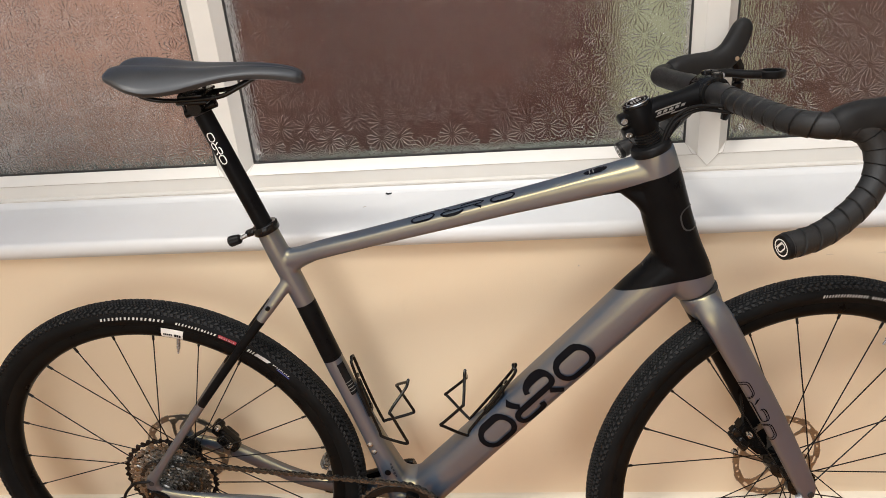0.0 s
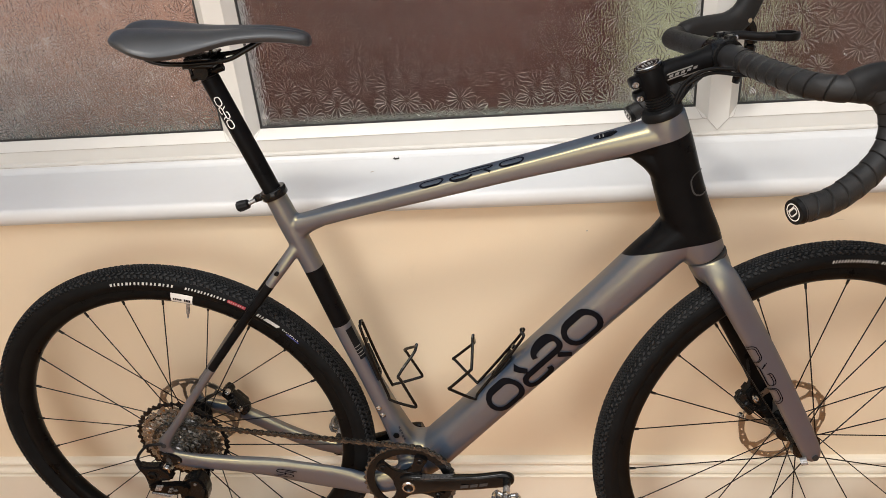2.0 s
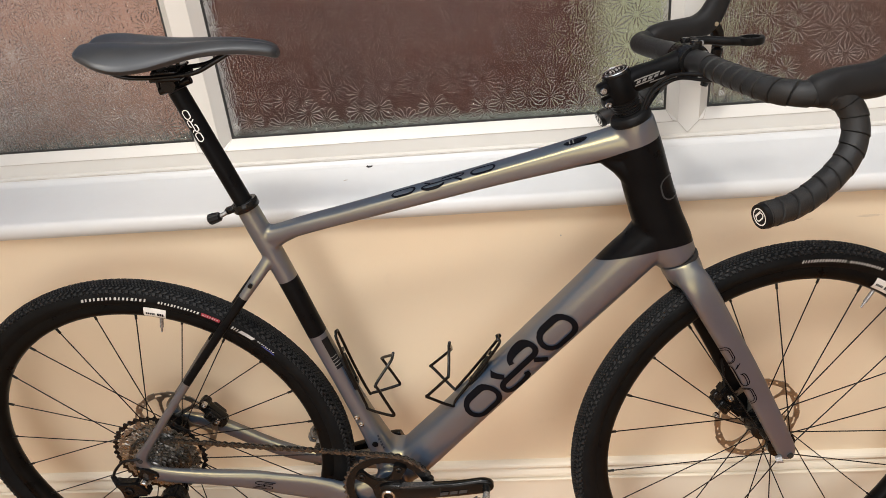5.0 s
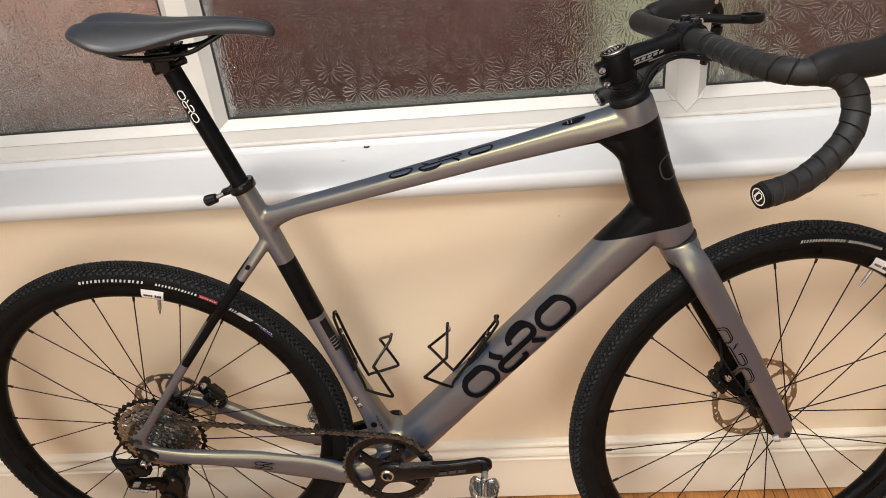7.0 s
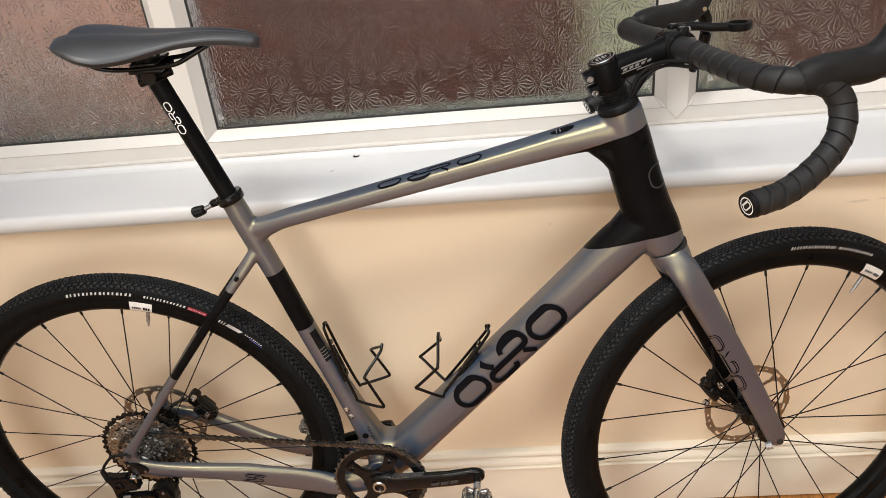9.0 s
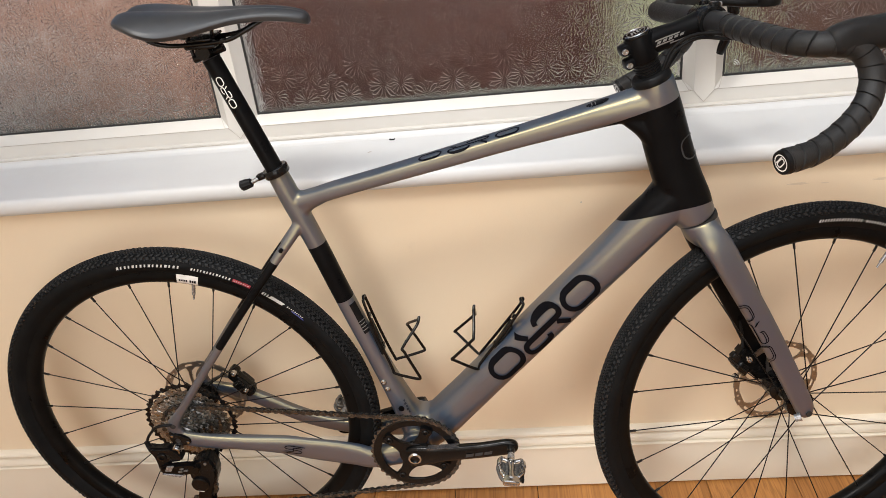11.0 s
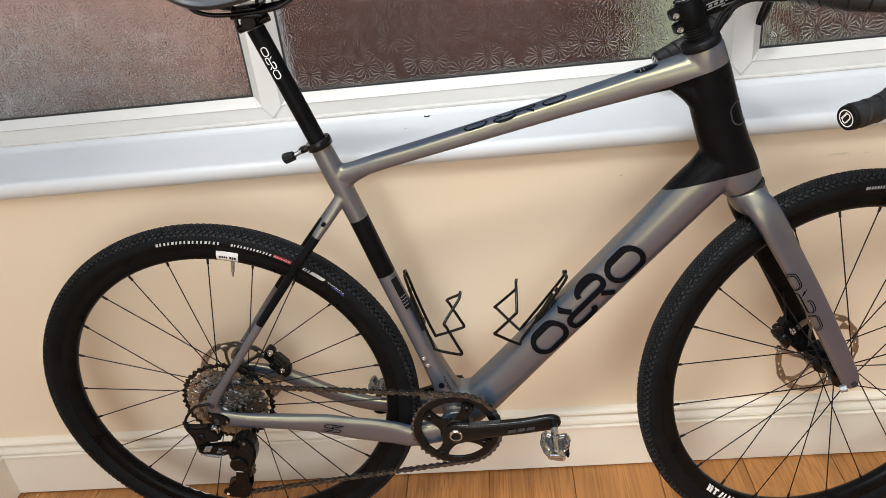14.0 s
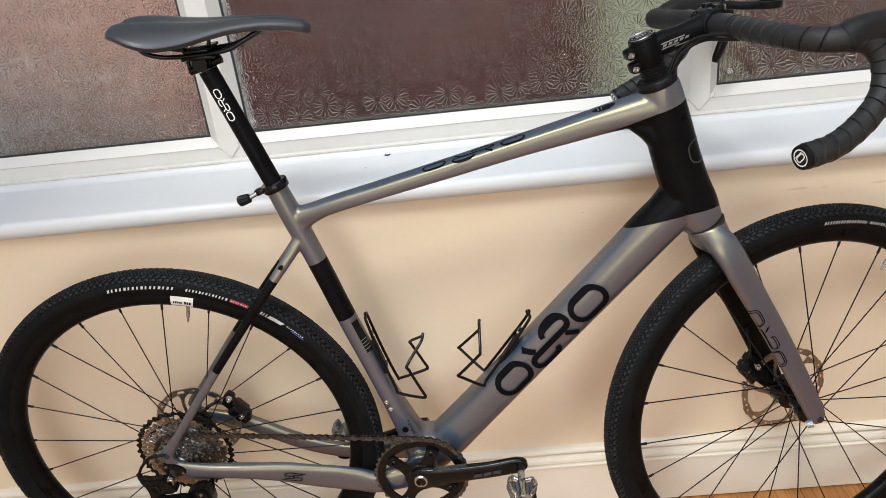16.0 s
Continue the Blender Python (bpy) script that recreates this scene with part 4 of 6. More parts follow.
def wheel(name, label, at, phase, front):
    ob = empty(name)
    ob.parent = bike
    ob["label"] = label
    # rim with a hollow, rounded section; radii from the axle
    bm = bmesh.new()
    sec = [(-0.0125, 0.3135), (-0.0142, 0.306), (-0.0135, 0.2985), (-0.0105, 0.2925), (-0.005, 0.2895), (0.0, 0.2888), (0.005, 0.2895), (0.0105, 0.2925), (0.0135, 0.2985), (0.0142, 0.306), (0.0125, 0.3135), (0.0, 0.310)]
    lathe(bm, sec, 120, "Y", (0, 0, 0))
    part("rim", bm, RIM, ob, "black aluminium rim")
    # tyre carcass
    bm = bmesh.new()
    sec = []
    for k in range(15):
        a = math.pi * (-0.18 + 1.36 * k / 14)
        sec.append((-0.0212 * math.cos(a), 0.3290 + 0.0190 * math.sin(a)))
    sec = [(-0.0118, 0.3120)] + sec[1:-1] + [(0.0118, 0.3120)]
    lathe(bm, sec, 144, "Y", (0, 0, 0))
    part("tyre", bm, SIDEWALL, ob, "black gravel tyre with a low knobbly tread")
    # tread: rows of low blocks
    verts, faces = [], []
    rng = random.Random(5)

    def block(ang, lat, along, wide, high, skew=0.0):
        phi = lat / 0.0212
        base = len(verts)
        for lift, shrink in ((-0.0006, 1.0), (high, 0.72)):
            for sa, sl in ((-1, -1), (1, -1), (1, 1), (-1, 1)):
                ph = phi + sl * wide / 2 * shrink / 0.0212
                an = ang + (sa * along / 2 * shrink + sl * skew) / 0.347
                rr = 0.3290 + (0.0190 + lift) * math.cos(ph)
                verts.append((rr * math.cos(an), (0.0212 + lift) * math.sin(ph), rr * math.sin(an)))
        for q in ((4, 5, 6, 7), (0, 1, 5, 4), (1, 2, 6, 5), (2, 3, 7, 6), (3, 0, 4, 7)):
            faces.append([base + i for i in q])

    count = 196
    step = TAU / count
    for k in range(count):
        a = TAU * k / count
        for j in (0, 0.5):
            block(a + j * step, 0.0, 0.0044, 0.0036, 0.0019)
        for s in (-1, 1):
            for j in (0.25, 0.75):
                block(a + j * step, s * 0.0047, 0.0040, 0.0034, 0.0019, s * 0.0007)
                block(a + (j - 0.25) * step, s * 0.0091, 0.0037, 0.0032, 0.0020, s * -0.0007)
            block(a + 0.22 * step, s * 0.0139, 0.0064, 0.0048, 0.0027, s * 0.0016)
            block(a + 0.70 * step, s * 0.0192, 0.0066, 0.0052, 0.0031, s * -0.0008)
            block(a + 0.22 * step, s * 0.0222, 0.0030, 0.0026, 0.0013, 0.0)
    me = bpy.data.meshes.new("tread")
    me.from_pydata(verts, [], faces)
    me.materials.append(RUBBER)
    tread = new("tread", me)
    tread.parent = ob
    tagged(tread, "small rubber tread blocks", kind="stuff")
    # hub
    bm = bmesh.new()
    half = 0.050 if front else 0.066
    fl = 0.030
    lathe(bm, [(-half, 0.006), (-half, 0.010), (-fl - 0.006, 0.011), (-fl - 0.005, 0.021), (-fl + 0.004, 0.021), (-fl + 0.007, 0.013), (fl - 0.007, 0.013), (fl - 0.004, 0.021), (fl + 0.005, 0.021), (fl + 0.006, 0.011), (half, 0.010), (half, 0.006)] if not front else [(-half, 0.006), (-half, 0.0105), (-fl - 0.006, 0.012), (-fl - 0.005, 0.024), (-fl + 0.005, 0.024), (-fl + 0.009, 0.015), (0.010, 0.016), (0.014, 0.026), (0.036, 0.026), (0.040, 0.021), (half, 0.012), (half, 0.006)], 32, "Y")
    part("hub", bm, BLACK_METAL, ob, "black hub")
    # spokes
    bm = bmesh.new()
    cylinder(bm, (0, 0, 0), (0, 0, 1), 1.0, n=6)
    unit = bpy.data.meshes.new("spoke")
    bm.to_mesh(unit)
    bm.free()
    unit.materials.append(SPOKE)
    for f in unit.polygons:
        f.use_smooth = True
    bm = bmesh.new()
    cylinder(bm, (0, 0, 0), (0, 0, 0.012), 0.0021, n=8)
    nip = bpy.data.meshes.new("nipple")
    bm.to_mesh(nip)
    bm.free()
    nip.materials.append(SPOKE)
    for k in range(SPOKES):
        a = radians(phase) + TAU * k / SPOKES
        side = 1 if k % 2 else -1
        lead = (1 if (k // 2) % 2 else -1) * (-1 if front else 1) * radians(60)
        flange = (0.022 if front else 0.034) if side > 0 else (-0.032 if front else -0.019)
        end = V(0.2905 * math.cos(a), side * 0.002, 0.2905 * math.sin(a))
        hubp = V(0.0195 * math.cos(a + lead), flange, 0.0195 * math.sin(a + lead))
        d = end - hubp
        sp = new("spoke", unit)
        sp.parent = ob
        sp.matrix_local = Matrix.Translation(hubp) @ d.to_track_quat("Z", "Y").to_matrix().to_4x4() @ Matrix.Diagonal((0.00105, 0.00105, d.length, 1))
        np_ = new("nipple", nip)
        np_.parent = ob
        np_.matrix_local = Matrix.Translation(end) @ (-d).to_track_quat("Z", "Y").to_matrix().to_4x4()
    ob.matrix_local = Matrix.Translation(at)
    return ob


def on_side(angle_mid, radius, along=-1, out=1):
    """A place on the near flank of a wheel: x metres along the circle, y across it."""
    def place(x, y):
        r = radius + y * out
        a = radians(angle_mid) + along * x / radius
        if r > 0.3135:
            q = max(-1.0, min(1.0, (r - 0.3290) / 0.0190))
            yy = -0.0212 * math.sqrt(max(0.02, 1 - q * q)) - 0.0005
        else:
            pts = [(0.3135, 0.0125), (0.306, 0.0142), (0.2985, 0.0135), (0.2925, 0.0105), (0.2888, 0.0)]
            yy = -np.interp(-r, [-p[0] for p in pts], [p[1] for p in pts]) - 0.0006
        return V(r * math.cos(a), yy, r * math.sin(a))
    return place


def bars(bm, place, x0, widths, height, gap, skew=0.0):
    """A word that is not spelt: a row of plain bars."""
    x = x0
    for w in widths:
        patch(bm, place, x, x + w, -height / 2, height / 2, 2, 2, skew)
        x += w + gap
    return bm


def letters(bm, place, x0, count, pitch, height):
    """A word as a row of plain slanted bars, one a character, of uneven width."""
    for k in range(count):
        x = x0 + pitch * k
        w = pitch * (0.56, 0.38, 0.46, 0.40)[k % 4]
        patch(bm, place, x, x + w, -height / 2, height / 2, 2, 2, height * 0.25)
    return bm


def wheel_print(ob, top, low, first, second, radius=0.3300):
    """The prints on the near side of the tyre and the rim."""
    p = on_side(top, radius)
    part("tyre_print", letters(bmesh.new(), p, first[0], 16, first[1] * 0.625, 0.0050), TYRE_INK, ob, "white bars of print on the tyre")
    part("tyre_print", letters(bmesh.new(), p, second[0], 13, second[1] * 0.615, 0.0044), TYRE_INK, ob, "white bars of print on the tyre")
    part("tyre_print", bars(bmesh.new(), p, 0.153, (0.016, 0.014), 0.0060, 0.001), RED_INK, ob, "red bars of print on the tyre")
    part("tyre_print", letters(bmesh.new(), lambda x, y: p(x, y) + V(0, -0.0004, 0), 0.155, 7, 0.004, 0.0018), TYRE_INK, ob)
    part("tyre_print", letters(bmesh.new(), p, 0.205, 3, 0.0045, 0.0056), TYRE_INK, ob, "white bars of print on the tyre")
    part("tyre_print", bars(bmesh.new(), p, 0.219, (0.026,), 0.0058, 0.001, 0.004), TYRE_INK, ob, "white bar of print on the tyre")
    part("tyre_print", letters(bmesh.new(), lambda x, y: p(x, y + 0.0012), 0.252, 9, 0.0038, 0.0020), TYRE_INK, ob)
    part("tyre_print", bars(bmesh.new(), lambda x, y: p(x, y - 0.0018), 0.262, (0.026,), 0.0018, 0.001), BLUE_INK, ob, "thin blue bar of print on the tyre")
    q = on_side(low, 0.3015, 1, -1)
    bm = bmesh.new()
    bars(bm, q, 0.0, (0.0060, 0.0056), 0.0120, 0.0012, -0.003)
    patch(bm, q, 0.0150, 0.0275, 0.0032, 0.0062, 2, 1)
    patch(bm, q, 0.0185, 0.0235, -0.0060, 0.0032, 2, 2, -0.002)
    part("rim_print", bm, INK, ob, "bold white bars of print on the rim")
    part("rim_print", letters(bmesh.new(), q, 0.034, 5, 0.0092, 0.0115), INK, ob, "thin white bars of print on the rim")
    bm = bmesh.new()
    stroke(bm, q, spline([(0.1075, 0.0072), (0.0905, 0.0078), (0.0845, 0.0), (0.0880, -0.0084), (0.1030, -0.0084), (0.1055, -0.0010), (0.0975, -0.0006)], 5), 0.0014)
    patch(bm, q, 0.1105, 0.1150, -0.0075, 0.0108, 2, 4, 0.002)
    for x in (0.1265, 0.1455, 0.1645):
        stroke(bm, q, stadium(x - 0.0016, 0.0022, x + 0.0016, 0.0022, 0.0076), 0.0030, True)
    stroke(bm, q, [(0.119, 0.0022), (0.134, 0.0022)], 0.0024)
    for k in range(15):
        patch(bm, q, 0.1090 + 0.0043 * k, 0.1124 + 0.0043 * k, -0.0102, -0.0076 + 0.0006 * (k % 3), 1, 1, 0.001)
    part("rim_print", bm, INK, ob, "large white outlined marks on the rim")
    part("rim_print", letters(bmesh.new(), lambda x, y: q(x, y - 0.003), 0.180, 6, 0.0108, 0.0055), INK, ob, "small white bars of print on the rim")


def rotor_solid(r, a):
    """Whether a brake rotor of 80 mm radius has metal at that radius (m) and angle."""
    p = (a / radians(60)) % 1.0
    if r > 0.0800 - 0.0022 * (0.5 + 0.5 * math.sin(12 * a)):
        return False
    if r > 0.0675 + 0.0010 * math.cos(6 * a):
        hole = lambda pc, rc, ra, rr: ((p - pc) * radians(60) * 0.070 / ra) ** 2 + ((r - rc) / rr) ** 2 < 1
        return not (hole(0.08, 0.0735, 0.0030, 0.0021) or hole(0.24, 0.0725, 0.0030, 0.0021) or hole(0.40, 0.0740, 0.0028, 0.0019) or hole(0.72, 0.0725, 0.0080, 0.0030))
    mid = 0.72 + (0.0635 - r) * 9.0
    off = abs((p - mid + 0.5) % 1.0 - 0.5) * radians(60) * r
    return off < 0.0030 + max(0.0, r - 0.058) * 0.75 + max(0.0, 0.034 - r) * 0.6


def disc_rotor(parent, y, r):
    """A brake rotor: a braking ring with pierced windows, six slanted arms and a carrier."""
    radii = [0.024 + (r - 0.024) * k / 34 for k in range(35)]
    n = 300
    solid = [[rotor_solid((radii[i] + radii[i + 1]) / 2, TAU * (k + 0.5) / n) for k in range(n)] for i in range(34)]
    verts, faces, made = [], [], {}

    def vert(i, k, s):
        key = (i, k % n, s)
        if key not in made:
            made[key] = len(verts)
            a = TAU * k / n
            verts.append((radii[i] * math.cos(a), y + s * 0.0009, radii[i] * math.sin(a)))
        return made[key]

    for i in range(34):
        for k in range(n):
            if not solid[i][k]:
                continue
            faces.append([vert(i, k, -1), vert(i + 1, k, -1), vert(i + 1, k + 1, -1), vert(i, k + 1, -1)])
            faces.append([vert(i, k, 1), vert(i, k + 1, 1), vert(i + 1, k + 1, 1), vert(i + 1, k, 1)])
            for free, p, q in ((i == 33 or not solid[i + 1][k], (i + 1, k), (i + 1, k + 1)), (i == 0 or not solid[i - 1][k], (i, k + 1), (i, k)),
                               (not solid[i][(k + 1) % n], (i + 1, k + 1), (i, k + 1)), (not solid[i][k - 1], (i, k), (i + 1, k))):
                if free:
                    faces.append([vert(*p, -1), vert(*p, 1), vert(*q, 1), vert(*q, -1)])
    me = bpy.data.meshes.new("brake_rotor")
    me.from_pydata(verts, [], faces)
    me.materials.append(ROTOR)
    rot = new("brake_rotor", me)
    rot.parent = parent
    rot["label"] = "pierced steel disc brake rotor"
    bm = bmesh.new()
    lathe(bm, [(y - 0.003, 0.014), (y - 0.003, 0.026), (y + 0.003, 0.026), (y + 0.003, 0.014)], 36, "Y")
    part("rotor_carrier", bm, BLACK_METAL, rot, "black rotor carrier")
    return rot


def sprocket(teeth, r, y, thick, mat, parent, name="sprocket", inner=None, label="", notches=False):
    n = teeth * 6
    outer, inn = [], []
    ri = inner if inner else max(0.017, r - 0.017)
    for k in range(n):
        a = TAU * k / n
        rr = r - 0.0040 * (1.0, 0.92, 0.55, 0.0, 0.08, 0.62)[k % 6]
        outer.append((rr * math.cos(a), rr * math.sin(a)))
        rn_ = ri + (0.40 * (r - 0.0042 - ri) if notches and k % 12 < 4 else 0.0)
        inn.append((rn_ * math.cos(a), rn_ * math.sin(a)))
    bm = bmesh.new()
    ring_plate(bm, outer, inn, y - thick / 2, y + thick / 2)
    if notches:
        # teeth twisted and ramped by turns for the shifting chain
        bm.verts.ensure_lookup_table()
        for k in range(n):
            for v in (bm.verts[k], bm.verts[n + k]):
                v.co.y += 0.0007 * math.sin(2.6 * (k // 6) + r * 900) + 0.0005 * math.sin(1.9 * k)
    return part(name, bm, mat, parent, label, smooth=False)


rear_wheel = wheel("rear_wheel", "rear wheel with a gravel tyre and straight-pull spokes", REAR, -5.6, False)
front_wheel = wheel("front_wheel", "front wheel with a gravel tyre, turned slightly to the window", FRONT, 2.6, True)
front_wheel.matrix_local = Matrix.Translation(FRONT) @ Matrix.Rotation(radians(13.9), 4, "Z") @ Matrix.Rotation(radians(-4.7), 4, "X")
wheel_print(rear_wheel, 89.7, -119.0, (-0.0452, 0.0112), (0.0825, 0.0086))


def far_rim(x, y):
    """A place on the far flank of a rim near its inner edge: x along the circle, y inwards."""
    r = 0.2935 - y
    a = radians(-119.0) + x / 0.2935
    return V(r * math.cos(a), np.interp(r, (0.2888, 0.2895, 0.2925, 0.2985), (0.0, 0.005, 0.0105, 0.0135)) + 0.0004, r * math.sin(a) + 0.0006)


for x0 in (-0.036, -0.014, 0.008):
    bm = stroke(bmesh.new(), far_rim, spline([(x0, -0.003), (x0 + 0.0005, 0.0010), (x0 + 0.004, 0.0028), (x0 + 0.012, 0.0030), (x0 + 0.0165, 0.0024), (x0 + 0.018, 0.0005)], 5), 0.0022)
    part("rim_print", bm, INK, rear_wheel, "white outlined mark on the far side of the rim")
wheel_print(front_wheel, 78.0, -139.5, (-0.054, 0.0076), (0.027, 0.0080), 0.3275)
disc_rotor(rear_wheel, 0.052, 0.080)
disc_rotor(front_wheel, 0.040, 0.080)


def valve(ob, angle, tag_at):
    a = radians(angle)
    d = V(math.cos(a), 0, math.sin(a))
    v = part("valve", cylinder(bmesh.new(), d * 0.291, d * 0.266, 0.0031, n=12), STEEL, ob, "steel presta valve")
    part("valve_tip", cylinder(bmesh.new(), d * 0.266, d * 0.256, 0.0019, 0.0016, n=10), STEEL, ob)
    p = on_side(tag_at, 0.3010)
    bm = bmesh.new()
    patch(bm, p, -0.018, 0.018, -0.0105, 0.0105, 10, 6)
    part("paper_label", bm, PAPER, ob, "white paper label stuck on the rim")
    part("label_print", bars(bmesh.new(), lambda x, y: p(x, y) + V(0, -0.0004, 0), -0.014, (0.0022,) * 5, 0.0038, 0.0008), DECAL, ob)
    part("label_print", bars(bmesh.new(), lambda x, y: p(x, y) + V(0, -0.0004, 0), 0.004, (0.003,) * 3, 0.0050, 0.0008), DECAL, ob)


valve(rear_wheel, 76.0, 77.0)
valve(front_wheel, 57.0, 57.7)

# cassette: eleven sprockets, the largest inboard
cassette = empty("cassette")
cassette.parent = bike
cassette["label"] = "steel eleven-speed cassette, the largest sprocket black"
cassette.matrix_local = Matrix.Translation(REAR)
for k, (teeth, r) in enumerate(((42, 0.0868), (37, 0.0768), (32, 0.0668), (28, 0.0586), (24, 0.0505), (21, 0.0444), (19, 0.0404), (17, 0.0363), (15, 0.0322), (13, 0.0282), (11, 0.0242))):
    y = -0.0235 - 0.0037 * k
    cog = sprocket(teeth, r, y, 0.0018, BLACK_METAL if k == 0 else COG_STEEL, cassette, inner=r - (0.0104 if k < 3 else 0.0086 if k < 5 else 0.0066), label="black largest sprocket" if k == 0 else "", notches=True)
    cog.rotation_euler = (radians((0, 1.1, -0.8, 0.5, -1.2, 0.9)[k % 6]), 0.37 * k, radians((0, -0.9, 1.2, -0.6, 0.8, -1.1)[k % 6]))
    if k < 9:
        bm = bmesh.new()
        for q in range(6):
            a = TAU * q / 6 + 0.17 * k
            p0, p1 = V(0.016 * math.cos(a), y, 0.016 * math.sin(a)), V((r - 0.011) * math.cos(a + 0.35), y, (r - 0.011) * math.sin(a + 0.35))
            cylinder(bm, p0, p1, 0.0026, n=8)
        part("sprocket_arm", bm, OILED if k else BLACK_METAL, cassette)
# core coloured dark so that the gaps between sprockets look shaded
bm = bmesh.new()
lathe(bm, [(-0.0225, 0.020), (-0.0225, 0.066), (-0.030, 0.060), (-0.036, 0.047), (-0.043, 0.034), (-0.050, 0.026), (-0.057, 0.020), (-0.057, 0.019)], 48, "Y")
part("cassette_core", bm, DARK_LINK, cassette, "carrier between the sprockets, darkened for the shade in the gaps")
bm = bmesh.new()
lathe(bm, [(-0.020, 0.006), (-0.020, 0.019), (-0.062, 0.019), (-0.065, 0.015), (-0.065, 0.006)], 30, "Y")
part("lockring", bm, DARK_STEEL, cassette)

# ---- cranks, chainring, pedals ----
crank_tilt = math.atan2(0.0250, 0.1705)
RING_Y = -0.0575
crankset = empty("crankset")
crankset.parent = bike
crankset["label"] = "gloss black crankset with a single chainring"
crankset.matrix_local = Matrix.Translation(BB)
sprocket(40, 0.0822, RING_Y, 0.0024, OILED, crankset, name="chainring_teeth", inner=0.0745, label="steel-grey chainring teeth")
n = 96
circle = lambda r, n=96: [(r * math.cos(TAU * k / n), r * math.sin(TAU * k / n)) for k in range(n)]
bm = bmesh.new()
ring_plate(bm, circle(0.0762), circle(0.0622), RING_Y - 0.0028, RING_Y + 0.0016)
bmesh.ops.bevel(bm, geom=[e for e in bm.edges if e.calc_face_angle(0) > 0.8], offset=0.0008, segments=1, affect="EDGES")
part("chainring", bm, GLOSS_BLACK, crankset, "gloss black chainring")
bm = bmesh.new()
lathe(bm, [(RING_Y - 0.0085, 0.010), (RING_Y - 0.0085, 0.0262), (RING_Y - 0.0065, 0.0282), (RING_Y - 0.0015, 0.0282), (RING_Y - 0.0015, 0.010)], 48, "Y")
part("spider", bm, GLOSS_BLACK, crankset, "gloss black spider hub")
for angle in (65.5, 140.5, 239, 330):
    a = radians(angle)
    d, o = V(math.cos(a), 0, math.sin(a)), V(-math.sin(a), 0, math.cos(a))
    bm = bmesh.new()
    side = [(0.020, 0.0175), (0.027, 0.0130), (0.034, 0.0104), (0.042, 0.0092), (0.050, 0.0094), (0.056, 0.0108), (0.0605, 0.0118), (0.0640, 0.0100), (0.0655, 0.0060)]
    line = [d * r + o * w for r, w in side] + [d * r - o * w for r, w in reversed(side)]
    plate(bm, [(q.x, q.z) for q in line], RING_Y - 0.0078, RING_Y - 0.0012)
    bmesh.ops.bevel(bm, geom=bm.edges[:], offset=0.0012, segments=2, affect="EDGES")
    part("spider_arm", bm, GLOSS_BLACK, crankset)
    bm = bmesh.new()
    lathe(bm, [(RING_Y - 0.0070, 0.0), (RING_Y - 0.0070, 0.0030), (RING_Y - 0.0102, 0.0034), (RING_Y - 0.0102, 0.0052), (RING_Y - 0.0090, 0.0062), (RING_Y - 0.0070, 0.0062)], 20, "Y", d * 0.0555, closed=False)
    part("chainring_bolt", bm, BLACK_METAL, crankset, "black chainring bolt")


def crank_arm(side):
    """The arm in the plane of the chainring, from the axle out to the pedal eye."""
    st = spline([(-0.012, 0.0185, 0.0075), (0.0, 0.0215, 0.0085), (0.02, 0.0205, 0.009), (0.05, 0.0165, 0.0085), (0.09, 0.0152, 0.0078), (0.13, 0.0150, 0.0070), (0.158, 0.0156, 0.0068), (0.1685, 0.0152, 0.0067), (0.1765, 0.0125, 0.0064), (0.1820, 0.0080, 0.0058), (0.1845, 0.0025, 0.0045)], 5)
    tilt_ = crank_tilt if side < 0 else math.atan2(0.052, 0.168)
    ca, sa = math.cos(tilt_), math.sin(tilt_)
    loops = []
    for x, h, w in st:
        y = side * (0.0655 + (0.009 if side < 0 else 0.004) * min(1.0, max(0.0, x / 0.12)))
        loop = []
        for k in range(20):
            a = TAU * k / 20
            c, s = math.cos(a), math.sin(a)
            hh = h * math.copysign(abs(c) ** 0.6, c)
            ww = w * math.copysign(abs(s) ** 0.6, s)
            xx = x if side < 0 else -x
            loop.append(V(xx * ca - hh * sa, y + ww, xx * sa + hh * ca))
        loops.append(loop)
    bm = rings(bmesh.new(), loops)
    bmesh.ops.recalc_face_normals(bm, faces=bm.faces[:])
    return bm


arm = part("crank_arm", crank_arm(-1), GLOSS_BLACK, crankset, "gloss black crank arm")
bm = bmesh.new()
ca, sa = math.cos(crank_tilt), math.sin(crank_tilt)
line = [(0.024, 0.0180), (0.031, 0.0202), (0.050, 0.0176), (0.084, 0.0150), (0.060, 0.0142), (0.044, 0.0142), (0.029, 0.0152)]
plate(bm, [(x * ca - z * sa, x * sa + z * ca) for x, z in line], -0.0758, -0.0660)
bmesh.ops.bevel(bm, geom=bm.edges[:], offset=0.0008, segments=2, affect="EDGES")
part("crank_facet", bm, GREY_METAL, arm, "dark grey polished facet at the root of the crank arm")
part("crank_arm", crank_arm(1), GLOSS_BLACK, crankset, "gloss black far crank arm")
bm = bmesh.new()
lathe(bm, [(-0.0748, 0.0118), (-0.0765, 0.0105), (-0.0765, 0.0085), (-0.070, 0.0078), (-0.070, 0.0), ], 30, "Y", closed=False)
lathe(bm, [(-0.0735, 0.0128), (-0.0752, 0.0118), (-0.0752, 0.0085), (-0.0700, 0.0128)], 30, "Y")
part("axle_cap", bm, CHROME, crankset, "bright axle cap")
bm = bmesh.new()
cylinder(bm, (0, -0.064, 0), (0, 0.064, 0), 0.0145, n=28)
part("crank_axle", bm, BLACK_METAL, crankset)
bm = bmesh.new()
